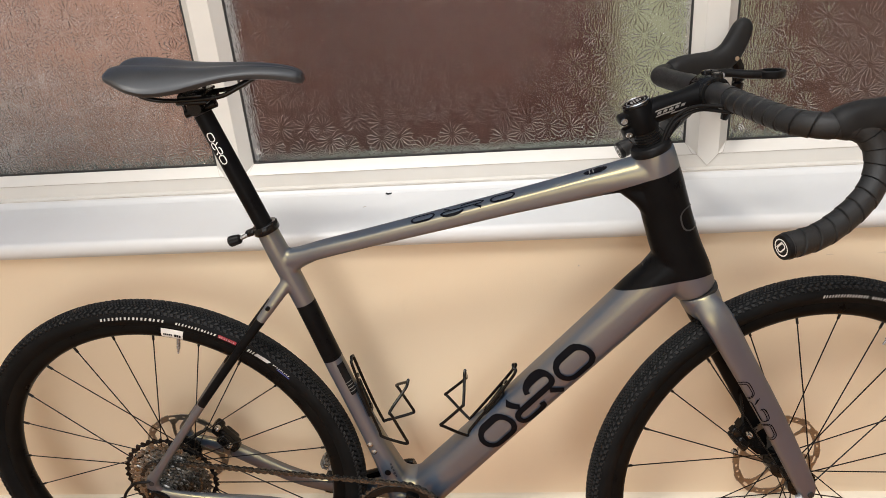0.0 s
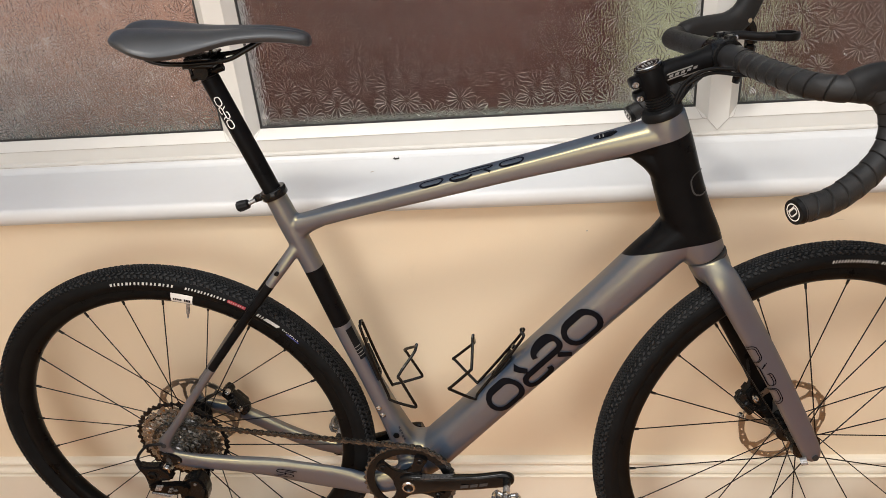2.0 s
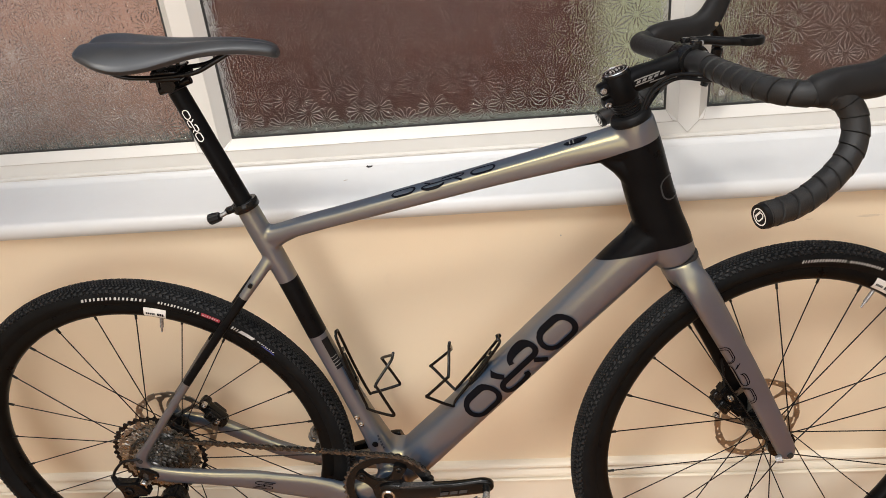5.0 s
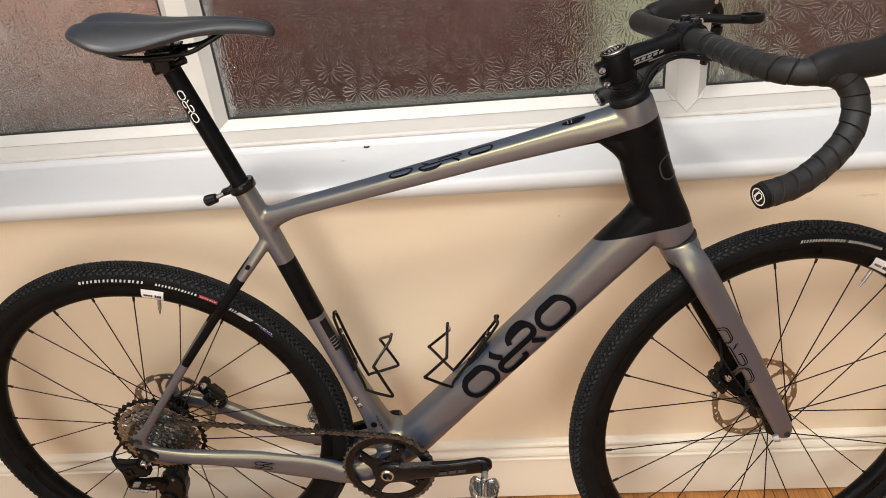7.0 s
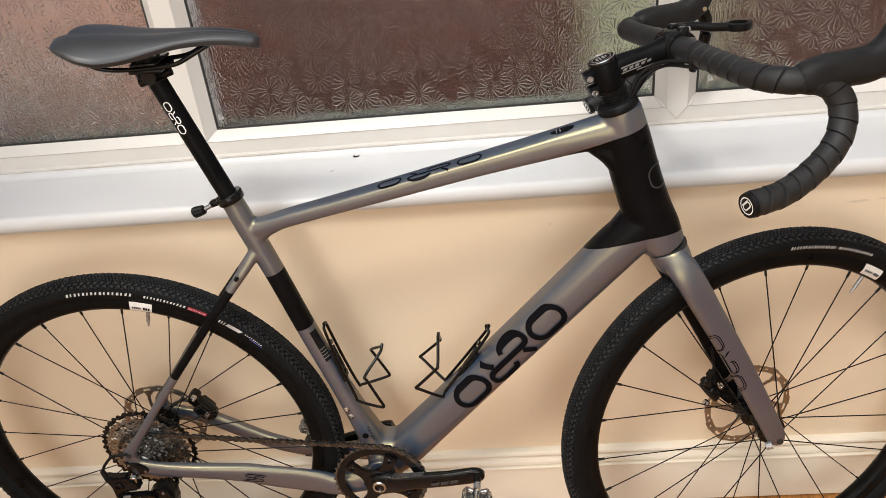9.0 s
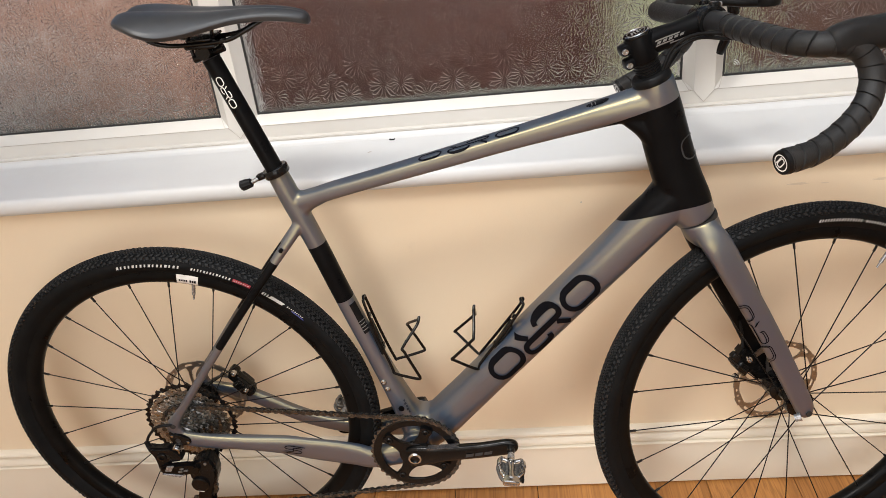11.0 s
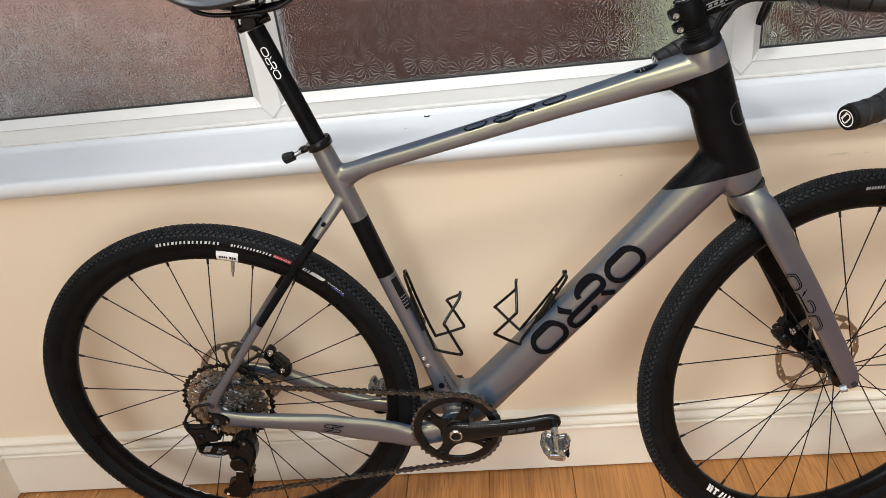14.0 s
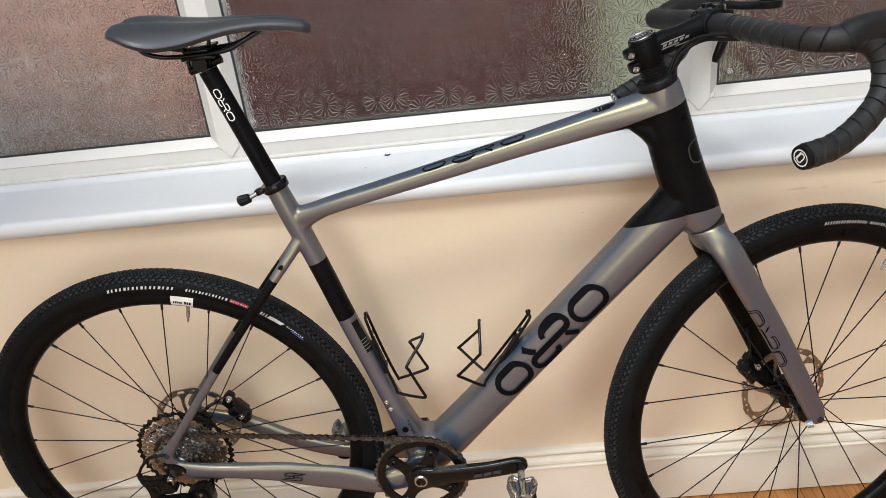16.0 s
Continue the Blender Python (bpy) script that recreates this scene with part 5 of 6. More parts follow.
bars(bm, lambda x, y: V((0.092 + x) * ca - (y - 0.002) * sa, -0.0820, (0.092 + x) * sa + (y - 0.002) * ca), 0.0, (0.0140, 0.0130, 0.0140), 0.0068, 0.0030, 0.003)
part("decal", bm, DIM_INK, crankset, "dim grey bars of print on the crank arm")


def pedal(side):
    """A clipless pedal: collar, spindle, body, two hooked binding claws, an end plate and a bumper."""
    s = -1 if side < 0 else 1
    base = BB + (V(0.1705, 0, 0.0250) if s < 0 else V(-0.168, 0, -0.040))
    ob = empty("pedal")
    ob.parent = bike
    ob["label"] = "metal clipless pedal, the far one coloured darker for its shade"
    # the far pedal's shade is put into its colour: dark steel for chrome
    bright = CHROME if s < 0 else DARK_STEEL
    part("spindle_collar", lathe(bmesh.new(), [(s * 0.068, 0.004), (s * 0.068, 0.0105), (s * 0.090, 0.0105), (s * 0.092, 0.0090), (s * 0.097, 0.0090), (s * 0.098, 0.004)], 24, "Y"), BLACK_METAL, ob, "black spindle collar")
    part("spindle", lathe(bmesh.new(), [(s * 0.097, 0.003), (s * 0.097, 0.0085), (s * 0.101, 0.0098), (s * 0.112, 0.0098), (s * 0.114, 0.003)], 24, "Y"), STEEL, ob, "steel pedal spindle")
    bm = bmesh.new()
    lathe(bm, [(s * 0.112, 0.004), (s * 0.112, 0.0112), (s * 0.117, 0.0122), (s * 0.121, 0.0100), (s * 0.140, 0.0085), (s * 0.152, 0.0110), (s * 0.156, 0.0110), (s * 0.156, 0.004)], 28, "Y")
    part("pedal_body", bm, bright, ob, "polished pedal body")
    part("pedal_core", box(bmesh.new(), (-0.026, min(s * 0.116, s * 0.150), -0.0075), (0.026, max(s * 0.116, s * 0.150), -0.0015), 0.002), DARK_STEEL, ob, "dark steel core plate")
    for end in (-1, 1):
        for lift in (0.0055, -0.0095):
            st = [(end * 0.011, s * 0.1145, lift - 0.002), (end * 0.024, s * 0.1130, lift), (end * 0.0315, s * 0.1190, lift + 0.001), (end * 0.0330, s * 0.1300, lift + 0.001), (end * 0.0275, s * 0.1420, lift), (end * 0.0170, s * 0.1520, lift - 0.001)]
            part("binding_claw", wire(bmesh.new(), st, [0.0035, 0.0046, 0.0055, 0.0042, 0.0050, 0.0036], 12, 7), bright if lift > 0 else DARK_STEEL, ob)
        part("claw_pin", cylinder(bmesh.new(), (end * 0.0265, s * 0.1165, -0.010), (end * 0.0265, s * 0.1165, 0.0125), 0.0030, n=12), DARK_STEEL, ob)
        part("spring", wire(bmesh.new(), [(end * 0.018, s * (0.122 + 0.0028 * k), 0.0015 + 0.004 * (k % 2)) for k in range(8)], 0.0014, 6, 3), GASKET, ob)
    bm = bmesh.new()
    y0, y1 = sorted((s * 0.150, s * 0.166))
    plate(bm, [(-0.0225, -0.003), (-0.0195, 0.0065), (-0.008, 0.0085), (0.010, 0.0085), (0.0205, 0.0060), (0.0235, -0.003), (0.0190, -0.0085), (-0.0180, -0.0085)], y0, y1)
    bmesh.ops.bevel(bm, geom=bm.edges[:], offset=0.0022, segments=2, affect="EDGES")
    part("pedal_end", bm, bright, ob, "polished end plate")
    part("pedal_print", bars(bmesh.new(), lambda x, y: V(x, s * 0.1664, y - 0.0005), -0.0150, (0.0024,) * 8, 0.0046, 0.0014, 0.0006), DARK_STEEL, ob, "dark bars of print on the end plate")
    part("bumper", box(bmesh.new(), (0.0265, min(s * 0.139, s * 0.156), -0.008), (0.0335, max(s * 0.139, s * 0.156), 0.004), 0.002), PLASTIC, ob, "small black bumper")
    ob.matrix_local = Matrix.Translation(base) @ Matrix.Rotation(radians(10 if s < 0 else 25), 4, "Y") @ Matrix.Diagonal((0.64, 0.98, 0.74, 1))
    return ob


pedal(-1)
pedal(1)

# ---- rear derailleur ----
derailleur = empty("rear_derailleur")
derailleur.parent = bike
derailleur["label"] = "black rear derailleur with a grey link plate"


def der(name, bm, mat, label="", smooth=True):
    return part(name, bm, mat, derailleur, label, smooth)


def rounded_plate(outline, y0, y1, bevel=0.0015):
    bm = plate(bmesh.new(), outline, y0, y1)
    bmesh.ops.bevel(bm, geom=bm.edges[:], offset=bevel, segments=2, affect="EDGES")
    return bm


HOLE = lambda x, z, r, y=-0.0805: der("hanger_hole", cylinder(bmesh.new(), (x, y + 0.002, z), (x, y, z), r, n=16), GASKET)
der("hanger", rounded_plate([(-0.0165, 0.3695), (-0.0023, 0.3655), (0.0195, 0.3535), (0.0210, 0.3480), (0.0169, 0.3405), (0.0033, 0.3363), (-0.0143, 0.3400), (-0.0185, 0.3520)], -0.0800, -0.0730, 0.0022), BLACK_METAL, "black derailleur hanger")
for x, z, r in ((-0.0032, 0.3500, 0.0048), (0.0141, 0.3471, 0.0026), (-0.0114, 0.3603, 0.0022)):
    HOLE(x, z, r)
HOLE(-0.0045, 0.3822, 0.0048, -0.0800)
for x, z in ((0.0150, 0.3460), (-0.0118, 0.3612)):
    der("hanger_bolt", lathe(bmesh.new(), [(-0.0800, 0.0024), (-0.0812, 0.0022), (-0.0812, 0.0)], 12, "Y", (x, 0, z), closed=False), CHROME, "small bright bolt")
der("pivot_bolt", lathe(bmesh.new(), [(-0.070, 0.0090), (-0.085, 0.0090), (-0.0875, 0.0078), (-0.0875, 0.0048), (-0.0835, 0.0042), (-0.0835, 0.0)], 24, "Y", (-0.0108, 0, 0.3305), closed=False), CHROME, "bright pivot bolt")
der("upper_body", rounded_plate([(-0.0605, 0.3440), (-0.0514, 0.3405), (-0.0360, 0.3400), (-0.0185, 0.3416), (-0.0060, 0.3300), (0.0010, 0.3180), (-0.0060, 0.3080), (-0.0275, 0.3060), (-0.0400, 0.2960), (-0.0450, 0.2830), (-0.0530, 0.2860), (-0.0525, 0.3060), (-0.0545, 0.3220), (-0.0610, 0.3335)], -0.0900, -0.0720, 0.0035), BLACK_METAL, "black mounting body")
der("body_cap", lathe(bmesh.new(), [(-0.0880, 0.0090), (-0.0925, 0.0086), (-0.0935, 0.0070), (-0.0935, 0.0040), (-0.0915, 0.0036), (-0.0915, 0.0)], 28, "Y", (-0.0369, 0, 0.3219), closed=False), GLOSS_BLACK, "round black cap")
der("link_plate", rounded_plate([(-0.0450, 0.3010), (-0.0281, 0.3077), (-0.0100, 0.3085), (0.0080, 0.3105), (0.0220, 0.3085), (0.0260, 0.2980), (0.0160, 0.2885), (0.0030, 0.2820), (-0.0119, 0.2790), (-0.0280, 0.2830), (-0.0424, 0.2875), (-0.0505, 0.2950)], -0.0980, -0.0860, 0.0035), GLOSS_BLACK, "gloss black link")
der("link_face", rounded_plate([(-0.0295, 0.3070), (-0.0160, 0.3070), (-0.0245, 0.2945), (-0.0365, 0.2945)], -0.0995, -0.0960, 0.0010), STEEL, "bright grey metal face")
der("link_edge", rounded_plate([(-0.0430, 0.2905), (-0.0240, 0.2880), (-0.0060, 0.2850), (0.0000, 0.2885), (-0.0010, 0.2862), (-0.0110, 0.2800), (-0.0280, 0.2835), (-0.0425, 0.2880)], -0.0998, -0.0965, 0.0008), STEEL, "bright edge of the link")
for x, z in ((-0.0040, 0.2990), (0.0030, 0.2950), (-0.0080, 0.2925)):
    der("adjusting_screw", cylinder(bmesh.new(), (x - 0.003, -0.0975, z), (x + 0.004, -0.0995, z + 0.002), 0.0020, n=10), DARK_STEEL)
der("lower_body", rounded_plate([(0.0040, 0.2860), (0.0075, 0.2985), (0.0160, 0.3060), (0.0245, 0.3133), (0.0350, 0.3170), (0.0440, 0.3185), (0.0500, 0.3120), (0.0546, 0.3039), (0.0568, 0.2890), (0.0546, 0.2745), (0.0500, 0.2620), (0.0440, 0.2500), (0.0320, 0.2390), (0.0171, 0.2430), (0.0070, 0.2590), (0.0010, 0.2740)], -0.0930, -0.0640, 0.0045), BLACK_METAL, "black spring body")
der("clutch_cover", lathe(bmesh.new(), [(-0.0900, 0.0165), (-0.0965, 0.0160), (-0.0985, 0.0140), (-0.0985, 0.0)], 36, "Y", (0.0195, 0, 0.2580), closed=False), GLOSS_BLACK, "round black clutch cover")
der("clutch_lever", rounded_plate([(0.0140, 0.3000), (0.0260, 0.3060), (0.0300, 0.3000), (0.0240, 0.2860), (0.0160, 0.2800)], -0.0985, -0.0920, 0.0016), GLOSS_BLACK, "small black clutch lever")
der("clutch_screw", lathe(bmesh.new(), [(-0.0925, 0.0030), (-0.0945, 0.0026), (-0.0945, 0.0)], 12, "Y", (0.0400, 0, 0.3060), closed=False), DARK_STEEL)
der("cap_print", bars(bmesh.new(), lambda x, y: V(0.0190 + x, -0.0989, 0.2450 + y - 0.12 * x), -0.0065, (0.013,), 0.0016, 0.001), INK)
for y in (-0.0660, -0.0530):
    near = y < -0.06
    der("cage_plate", rounded_plate([(0.0060, 0.2420), (0.0260, 0.2400), (0.0240, 0.2220), (0.0178, 0.2070), (0.0141, 0.1900), (0.0170, 0.1780), (0.0150, 0.1660), (0.0060, 0.1500), (-0.0040, 0.1445), (-0.0318, 0.1500), (-0.0425, 0.1590), (-0.0400, 0.1690), (-0.0270, 0.1760), (-0.0160, 0.1850),
                                    (-0.0100, 0.1960), (-0.0050, 0.2150)] if near else [(0.0060, 0.2420), (0.0260, 0.2400), (0.0220, 0.2070), (0.0170, 0.1780), (0.0060, 0.1520), (-0.0280, 0.1530), (-0.0330, 0.1640), (-0.0120, 0.1900)], y - 0.0012, y + 0.0012, 0.0006), GLOSS_BLACK, "black jockey cage plate")
der("cage_hole", cylinder(bmesh.new(), (-0.0345, -0.0676, 0.1580), (-0.0345, -0.0670, 0.1580), 0.0030, n=14), SKIRT_PAINT)
for x, z, r, t in ((0.0080, 0.2150, 0.0205, 13), (-0.0090, 0.1720, 0.0205, 13)):
    p = sprocket(t, r, -0.0590, 0.0024, PLASTIC, derailleur, name="jockey_wheel", inner=0.004, label="black toothed jockey wheel")
    p.matrix_local = Matrix.Translation((x, 0, z))
    der("jockey_bolt", lathe(bmesh.new(), [(-0.0670, 0.0046), (-0.0690, 0.0040), (-0.0690, 0.0022), (-0.0675, 0.0020), (-0.0675, 0.0)], 16, "Y", (x, 0, z), closed=False), BLACK_METAL)
der("cable", wire(bmesh.new(), [(0.0060, -0.0720, 0.3850), (-0.0095, -0.0790, 0.3864), (-0.0220, -0.0820, 0.3872), (-0.0350, -0.0820, 0.3835), (-0.0524, -0.0820, 0.3657), (-0.0600, -0.0820, 0.3520), (-0.0635, -0.0820, 0.3400)], 0.0026, 10), PLASTIC, "looped black gear cable")
der("cable_boot", cylinder(bmesh.new(), (-0.0620, -0.0820, 0.3520), (-0.0575, -0.0820, 0.3330), 0.0040, 0.0056, n=14), PLASTIC)

# ---- chain ----
chain = empty("chain")
chain.parent = bike
chain["label"] = "oily grey bicycle chain"


def chain_line():
    """The chain's run: the top line, round the chainring, the bottom line, through the cage, round a sprocket."""
    rr, rs, sx, sz = 0.0790, 0.0475, 0.0, REAR.z
    ys = -0.0235 - 0.0037 * 4
    pts = []
    d = V(BB.x - sx, 0, BB.z - sz)
    base = math.atan2(d.z, d.x)
    tilt_ = math.asin((rr - rs) / d.length)
    a = base + math.pi / 2 + tilt_
    for k in range(9):  # over the sprocket from behind to the top
        q = a + radians(130) * (1 - k / 8)
        pts.append((sx + rs * math.cos(q), ys, sz + rs * math.sin(q)))
    pts.append((BB.x + rr * math.cos(a), RING_Y, BB.z + rr * math.sin(a)))
    end = V(-0.004, -0.059, 0.172 - 0.0192)
    d2 = V(BB.x, 0, BB.z) - V(end.x, 0, end.z)
    low = -math.pi / 2 + math.atan2(d2.z, d2.x) + math.asin(rr / d2.length) * 0.0
    for k in range(1, 13):
        q = a + (low - a) * k / 12
        pts.append((BB.x + rr * math.cos(q), RING_Y, BB.z + rr * math.sin(q)))
    pts.append(tuple(end))
    for q in (-150, 180, 130, 90):
        pts.append((-0.009 + 0.0195 * math.cos(radians(q)), -0.059, 0.172 + 0.0195 * math.sin(radians(q))))
    for q in (-60, -20, 20):
        pts.append((0.008 + 0.0195 * math.cos(radians(q)), -0.058, 0.215 + 0.0195 * math.sin(radians(q))))
    pts.append((0.044, ys, 0.305))
    return [Vector(p) for p in pts]


run = chain_line()
lens = [0.0]
for p, q in zip(run, run[1:]):
    lens.append(lens[-1] + (q - p).length)


def run_at(s):
    i = max(k for k in range(len(lens) - 1) if lens[k] <= s)
    return run[i].lerp(run[i + 1], (s - lens[i]) / (lens[i + 1] - lens[i]))


def link_mesh_data(wide, mat):
    bm = bmesh.new()
    for side in (-1, 1):
        out = []
        for x0, s0 in ((0.00635, 1), (-0.00635, -1)):
            for k in range(7):
                a = math.pi * (-0.62 + 1.24 * k / 6)
                out.append((x0 + s0 * 0.0043 * math.cos(a), s0 * 0.0043 * math.sin(a)))
            out.append((0.0, s0 * 0.0024))
        y = side * (0.0028 if wide else 0.0018)
        plate(bm, out, y - 0.0005, y + 0.0005)
    cylinder(bm, (0.00635, -0.0034, 0), (0.00635, 0.0034, 0), 0.0022 if wide else 0.0037, n=10)
    me = bpy.data.meshes.new("link")
    bm.to_mesh(me)
    bm.free()
    me.materials.append(mat)
    return me


# inner links in the darker steel, as shade between the outer plates
link_kinds = [link_mesh_data(True, OILED), link_mesh_data(False, DARK_LINK)]
for k in range(int(lens[-1] / 0.0127)):
    a, b = run_at(k * 0.0127), run_at(min((k + 1) * 0.0127, lens[-1] - 1e-6))
    d = (b - a).normalized()
    side = V(0, 1, 0) - d * d.y
    side.normalize()
    m = Matrix((d, side, d.cross(side))).transposed().to_4x4()
    ob = new("link", link_kinds[k % 2])
    ob.parent = chain
    ob.matrix_local = Matrix.Translation((a + b) / 2) @ m

# ---- bottle cages ----


def bottle_cage(name, p0, p1, corner, knee, tip, label):
    """A wire cage on the tube from p0 (upper) to p1 (lower), reaching out to corner, knee and tip; x, z each."""
    ob = empty(name)
    ob.parent = bike
    ob["label"] = label
    for side in (-1, 1):
        y = side
        bm = bmesh.new()
        mid = V((p0[0] + p1[0]) / 2, 0, (p0[1] + p1[1]) / 2)
        pts = [(p0[0], 0, p0[1] + 0.011), (p0[0] + 0.001, y * 0.0055, p0[1] + 0.0085), (p0[0] + 0.002, y * 0.009, p0[1]), (mid.x, y * 0.013, mid.z), (p1[0], y * 0.016, p1[1] + 0.006), (p1[0] + (corner[0] - p1[0]) * 0.12, y * 0.022, p1[1] - 0.002),
               (p1[0] + (corner[0] - p1[0]) * 0.9, y * 0.039, corner[1] - 0.001), (corner[0], y * 0.040, corner[1] + 0.003), (corner[0] + (knee[0] - corner[0]) * 0.15, y * 0.040, corner[1] + (knee[1] - corner[1]) * 0.2),
               (knee[0] + (corner[0] - knee[0]) * 0.1, y * 0.037, knee[1] - (knee[1] - corner[1]) * 0.12), (knee[0], y * 0.035, knee[1] + 0.002), (knee[0] + (tip[0] - knee[0]) * 0.85, y * 0.010, knee[1] + (tip[1] - knee[1]) * 0.7), (tip[0], y * 0.004, tip[1] - 0.004), (tip[0] + 0.001, 0, tip[1])]
        wire(bm, pts, 0.0025, 10, 4)
        part("wire", bm, GLOSS_BLACK, ob)
    a, b = V(p0[0], 0, p0[1]), V(p1[0], 0, p1[1])
    t = (b - a).normalized()
    o = V(-t.z, 0, t.x)
    if (V(corner[0], 0, corner[1]) - a).dot(o) < 0:
        o = -o
    bm = bmesh.new()
    c0, c1 = a + t * 0.018 - o * 0.004, a + t * 0.098 - o * 0.004
    m = Matrix((t, V(0, 1, 0), o)).transposed().to_4x4()
    m.translation = (c0 + c1) / 2
    box(bm, (-0.018, -0.0125, -0.0040), (0.046, 0.0125, 0.0010), 0.0018)
    bmesh.ops.transform(bm, matrix=m, verts=bm.verts[:])
    part("bracket", bm, PLASTIC, ob, "flat black mounting bracket")
    for q in (0.026, 0.090):
        c = a + t * q - o * 0.002
        part("cage_bolt", cylinder(bmesh.new(), c - o * 0.002, c + o * 0.003, 0.0042, n=14), BLACK_METAL, ob)
    return ob


bottle_cage("bottle_cage", (0.356, 0.574), (0.389, 0.440), (0.440, 0.4395), (0.417, 0.5005), (0.4440, 0.538), "black wire bottle cage on the seat tube")
bottle_cage("bottle_cage", (0.6175, 0.5550), (0.543, 0.4435), (0.498, 0.4755), (0.5375, 0.5165), (0.539, 0.556), "black wire bottle cage on the down tube")

# ---- fork, stem and handlebar, turned about the steering axis ----


def steered(ob):
    ob.matrix_local = STEER
    return ob


def fork_leg(side):
    y = side
    return Tube([(0.8965, y * 0.018, 0.687, 0.019, 0.014, 2.2), (0.906, y * 0.031, 0.670, 0.0225, 0.0135, 2.4), (0.919, y * 0.039, 0.645, 0.0222, 0.0115, 2.5), (0.946, y * 0.0445, 0.592, 0.0205, 0.0095, 2.6), (0.991, y * 0.050, 0.505, 0.0192, 0.0088, 2.6),
                 (1.031, y * 0.054, 0.421, 0.0182, 0.0082, 2.6), (1.058, y * 0.056, 0.363, 0.0170, 0.0078, 2.5), (1.067, y * 0.056, 0.3435, 0.0155, 0.0075, 2.3), (1.0725, y * 0.056, 0.3315, 0.0085, 0.006, 2.1)])


near_leg, far_leg = fork_leg(-1), fork_leg(1)
crown = Tube([(0.8925, 0, 0.6985, 0.0280, 0.0270, 2), (0.8960, 0, 0.690, 0.0290, 0.0290, 2), (0.9025, 0, 0.676, 0.0275, 0.0325, 2.2), (0.908, 0, 0.663, 0.0215, 0.036, 2.5), (0.910, 0, 0.656, 0.014, 0.036, 2.5)])
skin = blended([crown, near_leg, far_leg], 0.002, 16)
cut_at(skin, V(0.9, 0.012, 0.66), V(0, 1, 0))
far_face = lambda c: c.y > 0.012 and c.z < 0.684
fork = steered(part("fork", keep(skin, lambda c: not far_face(c)), SILVER, bike, "silver pearl-painted carbon fork", angle=70))
part("fork_leg", keep(skin, far_face), CARBON, fork, "black-painted far fork leg", angle=70)
skin.free()
bm = bmesh.new()
cylinder(bm, on_axis(0.7015) + V(0.0025, 0, 0), on_axis(0.6965) + V(0.0025, 0, 0), 0.0262, n=40)
part("crown_race", bm, GASKET, fork, "dark gap ring above the fork crown")
bm = bmesh.new()
cylinder(bm, (1.0685, -0.0655, 0.341), (1.0685, -0.060, 0.341), 0.0052, n=18)
part("axle_hole", bm, GASKET, fork, "dark thru-axle hole")
part("axle_lever", cylinder(bmesh.new(), (1.046, -0.060, 0.3345), (1.055, -0.0635, 0.338), 0.006, 0.007, n=16), STEEL, fork, "steel axle insert")
fl_place = lambda x, y: near_leg.at(x, y - 0.0170)
part("decal", decal_word(fl_place, 0.136, 0.124, 0.0245, 0.0015), DECAL, fork, "thin charcoal outlined mark on the fork leg")
part("decal", decal_word(fl_place, 0.1375, 0.121, 0.0175, 0.0013), DECAL, fork, "inner line of the outlined mark")

# headset, spacers, stem
basis = Matrix.Translation(AXIS_AT) @ Matrix((V(AXIS.z, 0, -AXIS.x), V(0, 1, 0), AXIS)).transposed().to_4x4()


def on_stem(bm):
    bmesh.ops.transform(bm, matrix=basis, verts=bm.verts[:])
    return bm


bm = bmesh.new()
lathe(bm, [(-0.003, 0.010), (-0.003, 0.0275), (0.001, 0.0283), (0.006, 0.0272), (0.0085, 0.0250), (0.0095, 0.0190), (0.0095, 0.010)], 40, "Z")
headset = steered(part("headset_cover", on_stem(bm), PLASTIC, bike, "black conical headset cover"))
bm = bmesh.new()
prof = [(0.0095, 0.012)]
for k in range(5):
    z = 0.0098 + 0.0040 * k
    prof += [(z + 0.0003, 0.0178), (z + 0.0027, 0.0182), (z + 0.0031, 0.0164), (z + 0.0035, 0.0164)]
prof.append((0.0300, 0.012))
lathe(bm, prof, 36, "Z")
part("spacer", on_stem(bm), PLASTIC, headset, "ribbed black spacers")
bm = bmesh.new()
lathe(bm, [(0.0295, 0.010), (0.0295, 0.0188), (0.0315, 0.0196), (0.0635, 0.0196), (0.066, 0.0186), (0.066, 0.010)], 40, "Z")
CLAMP = V(0.8976, 0, 0.9890)
stem_tube = Tube([(0.800, 0, 0.9645, 0.0165, 0.0165, 2.3), (0.822, 0, 0.9715, 0.0168, 0.0165, 2.4), (0.850, 0, 0.9775, 0.0160, 0.0150, 2.4), (0.874, 0, 0.9840, 0.0160, 0.0165, 2.2), (0.890, 0, 0.9875, 0.0185, 0.0210, 2.1)])
on_stem(bm)
stem_tube.mesh(bm, 28)
stem = steered(part("stem", bm, CARBON, bike, "satin black handlebar stem"))
bm = bmesh.new()
lathe(bm, [(0.066, 0.0), (0.066, 0.0186), (0.0680, 0.0190), (0.0698, 0.0180), (0.0704, 0.0150), (0.0704, 0.0)], 40, "Z", closed=False)
part("stem_cap", on_stem(bm), GLOSS_BLACK, stem, "gloss black stem cap")
part("cap_rim", on_stem(lathe(bmesh.new(), [(0.0696, 0.0158), (0.0710, 0.0164), (0.0700, 0.0176)], 40, "Z")), CHROME, stem, "bright rim of the stem cap")
bm = bmesh.new()
on_cap = lambda x, y: V(x, y, 0.0708)
stroke(bm, on_cap, stadium(-0.001, 0, 0.001, 0, 0.0118), 0.0010, True)
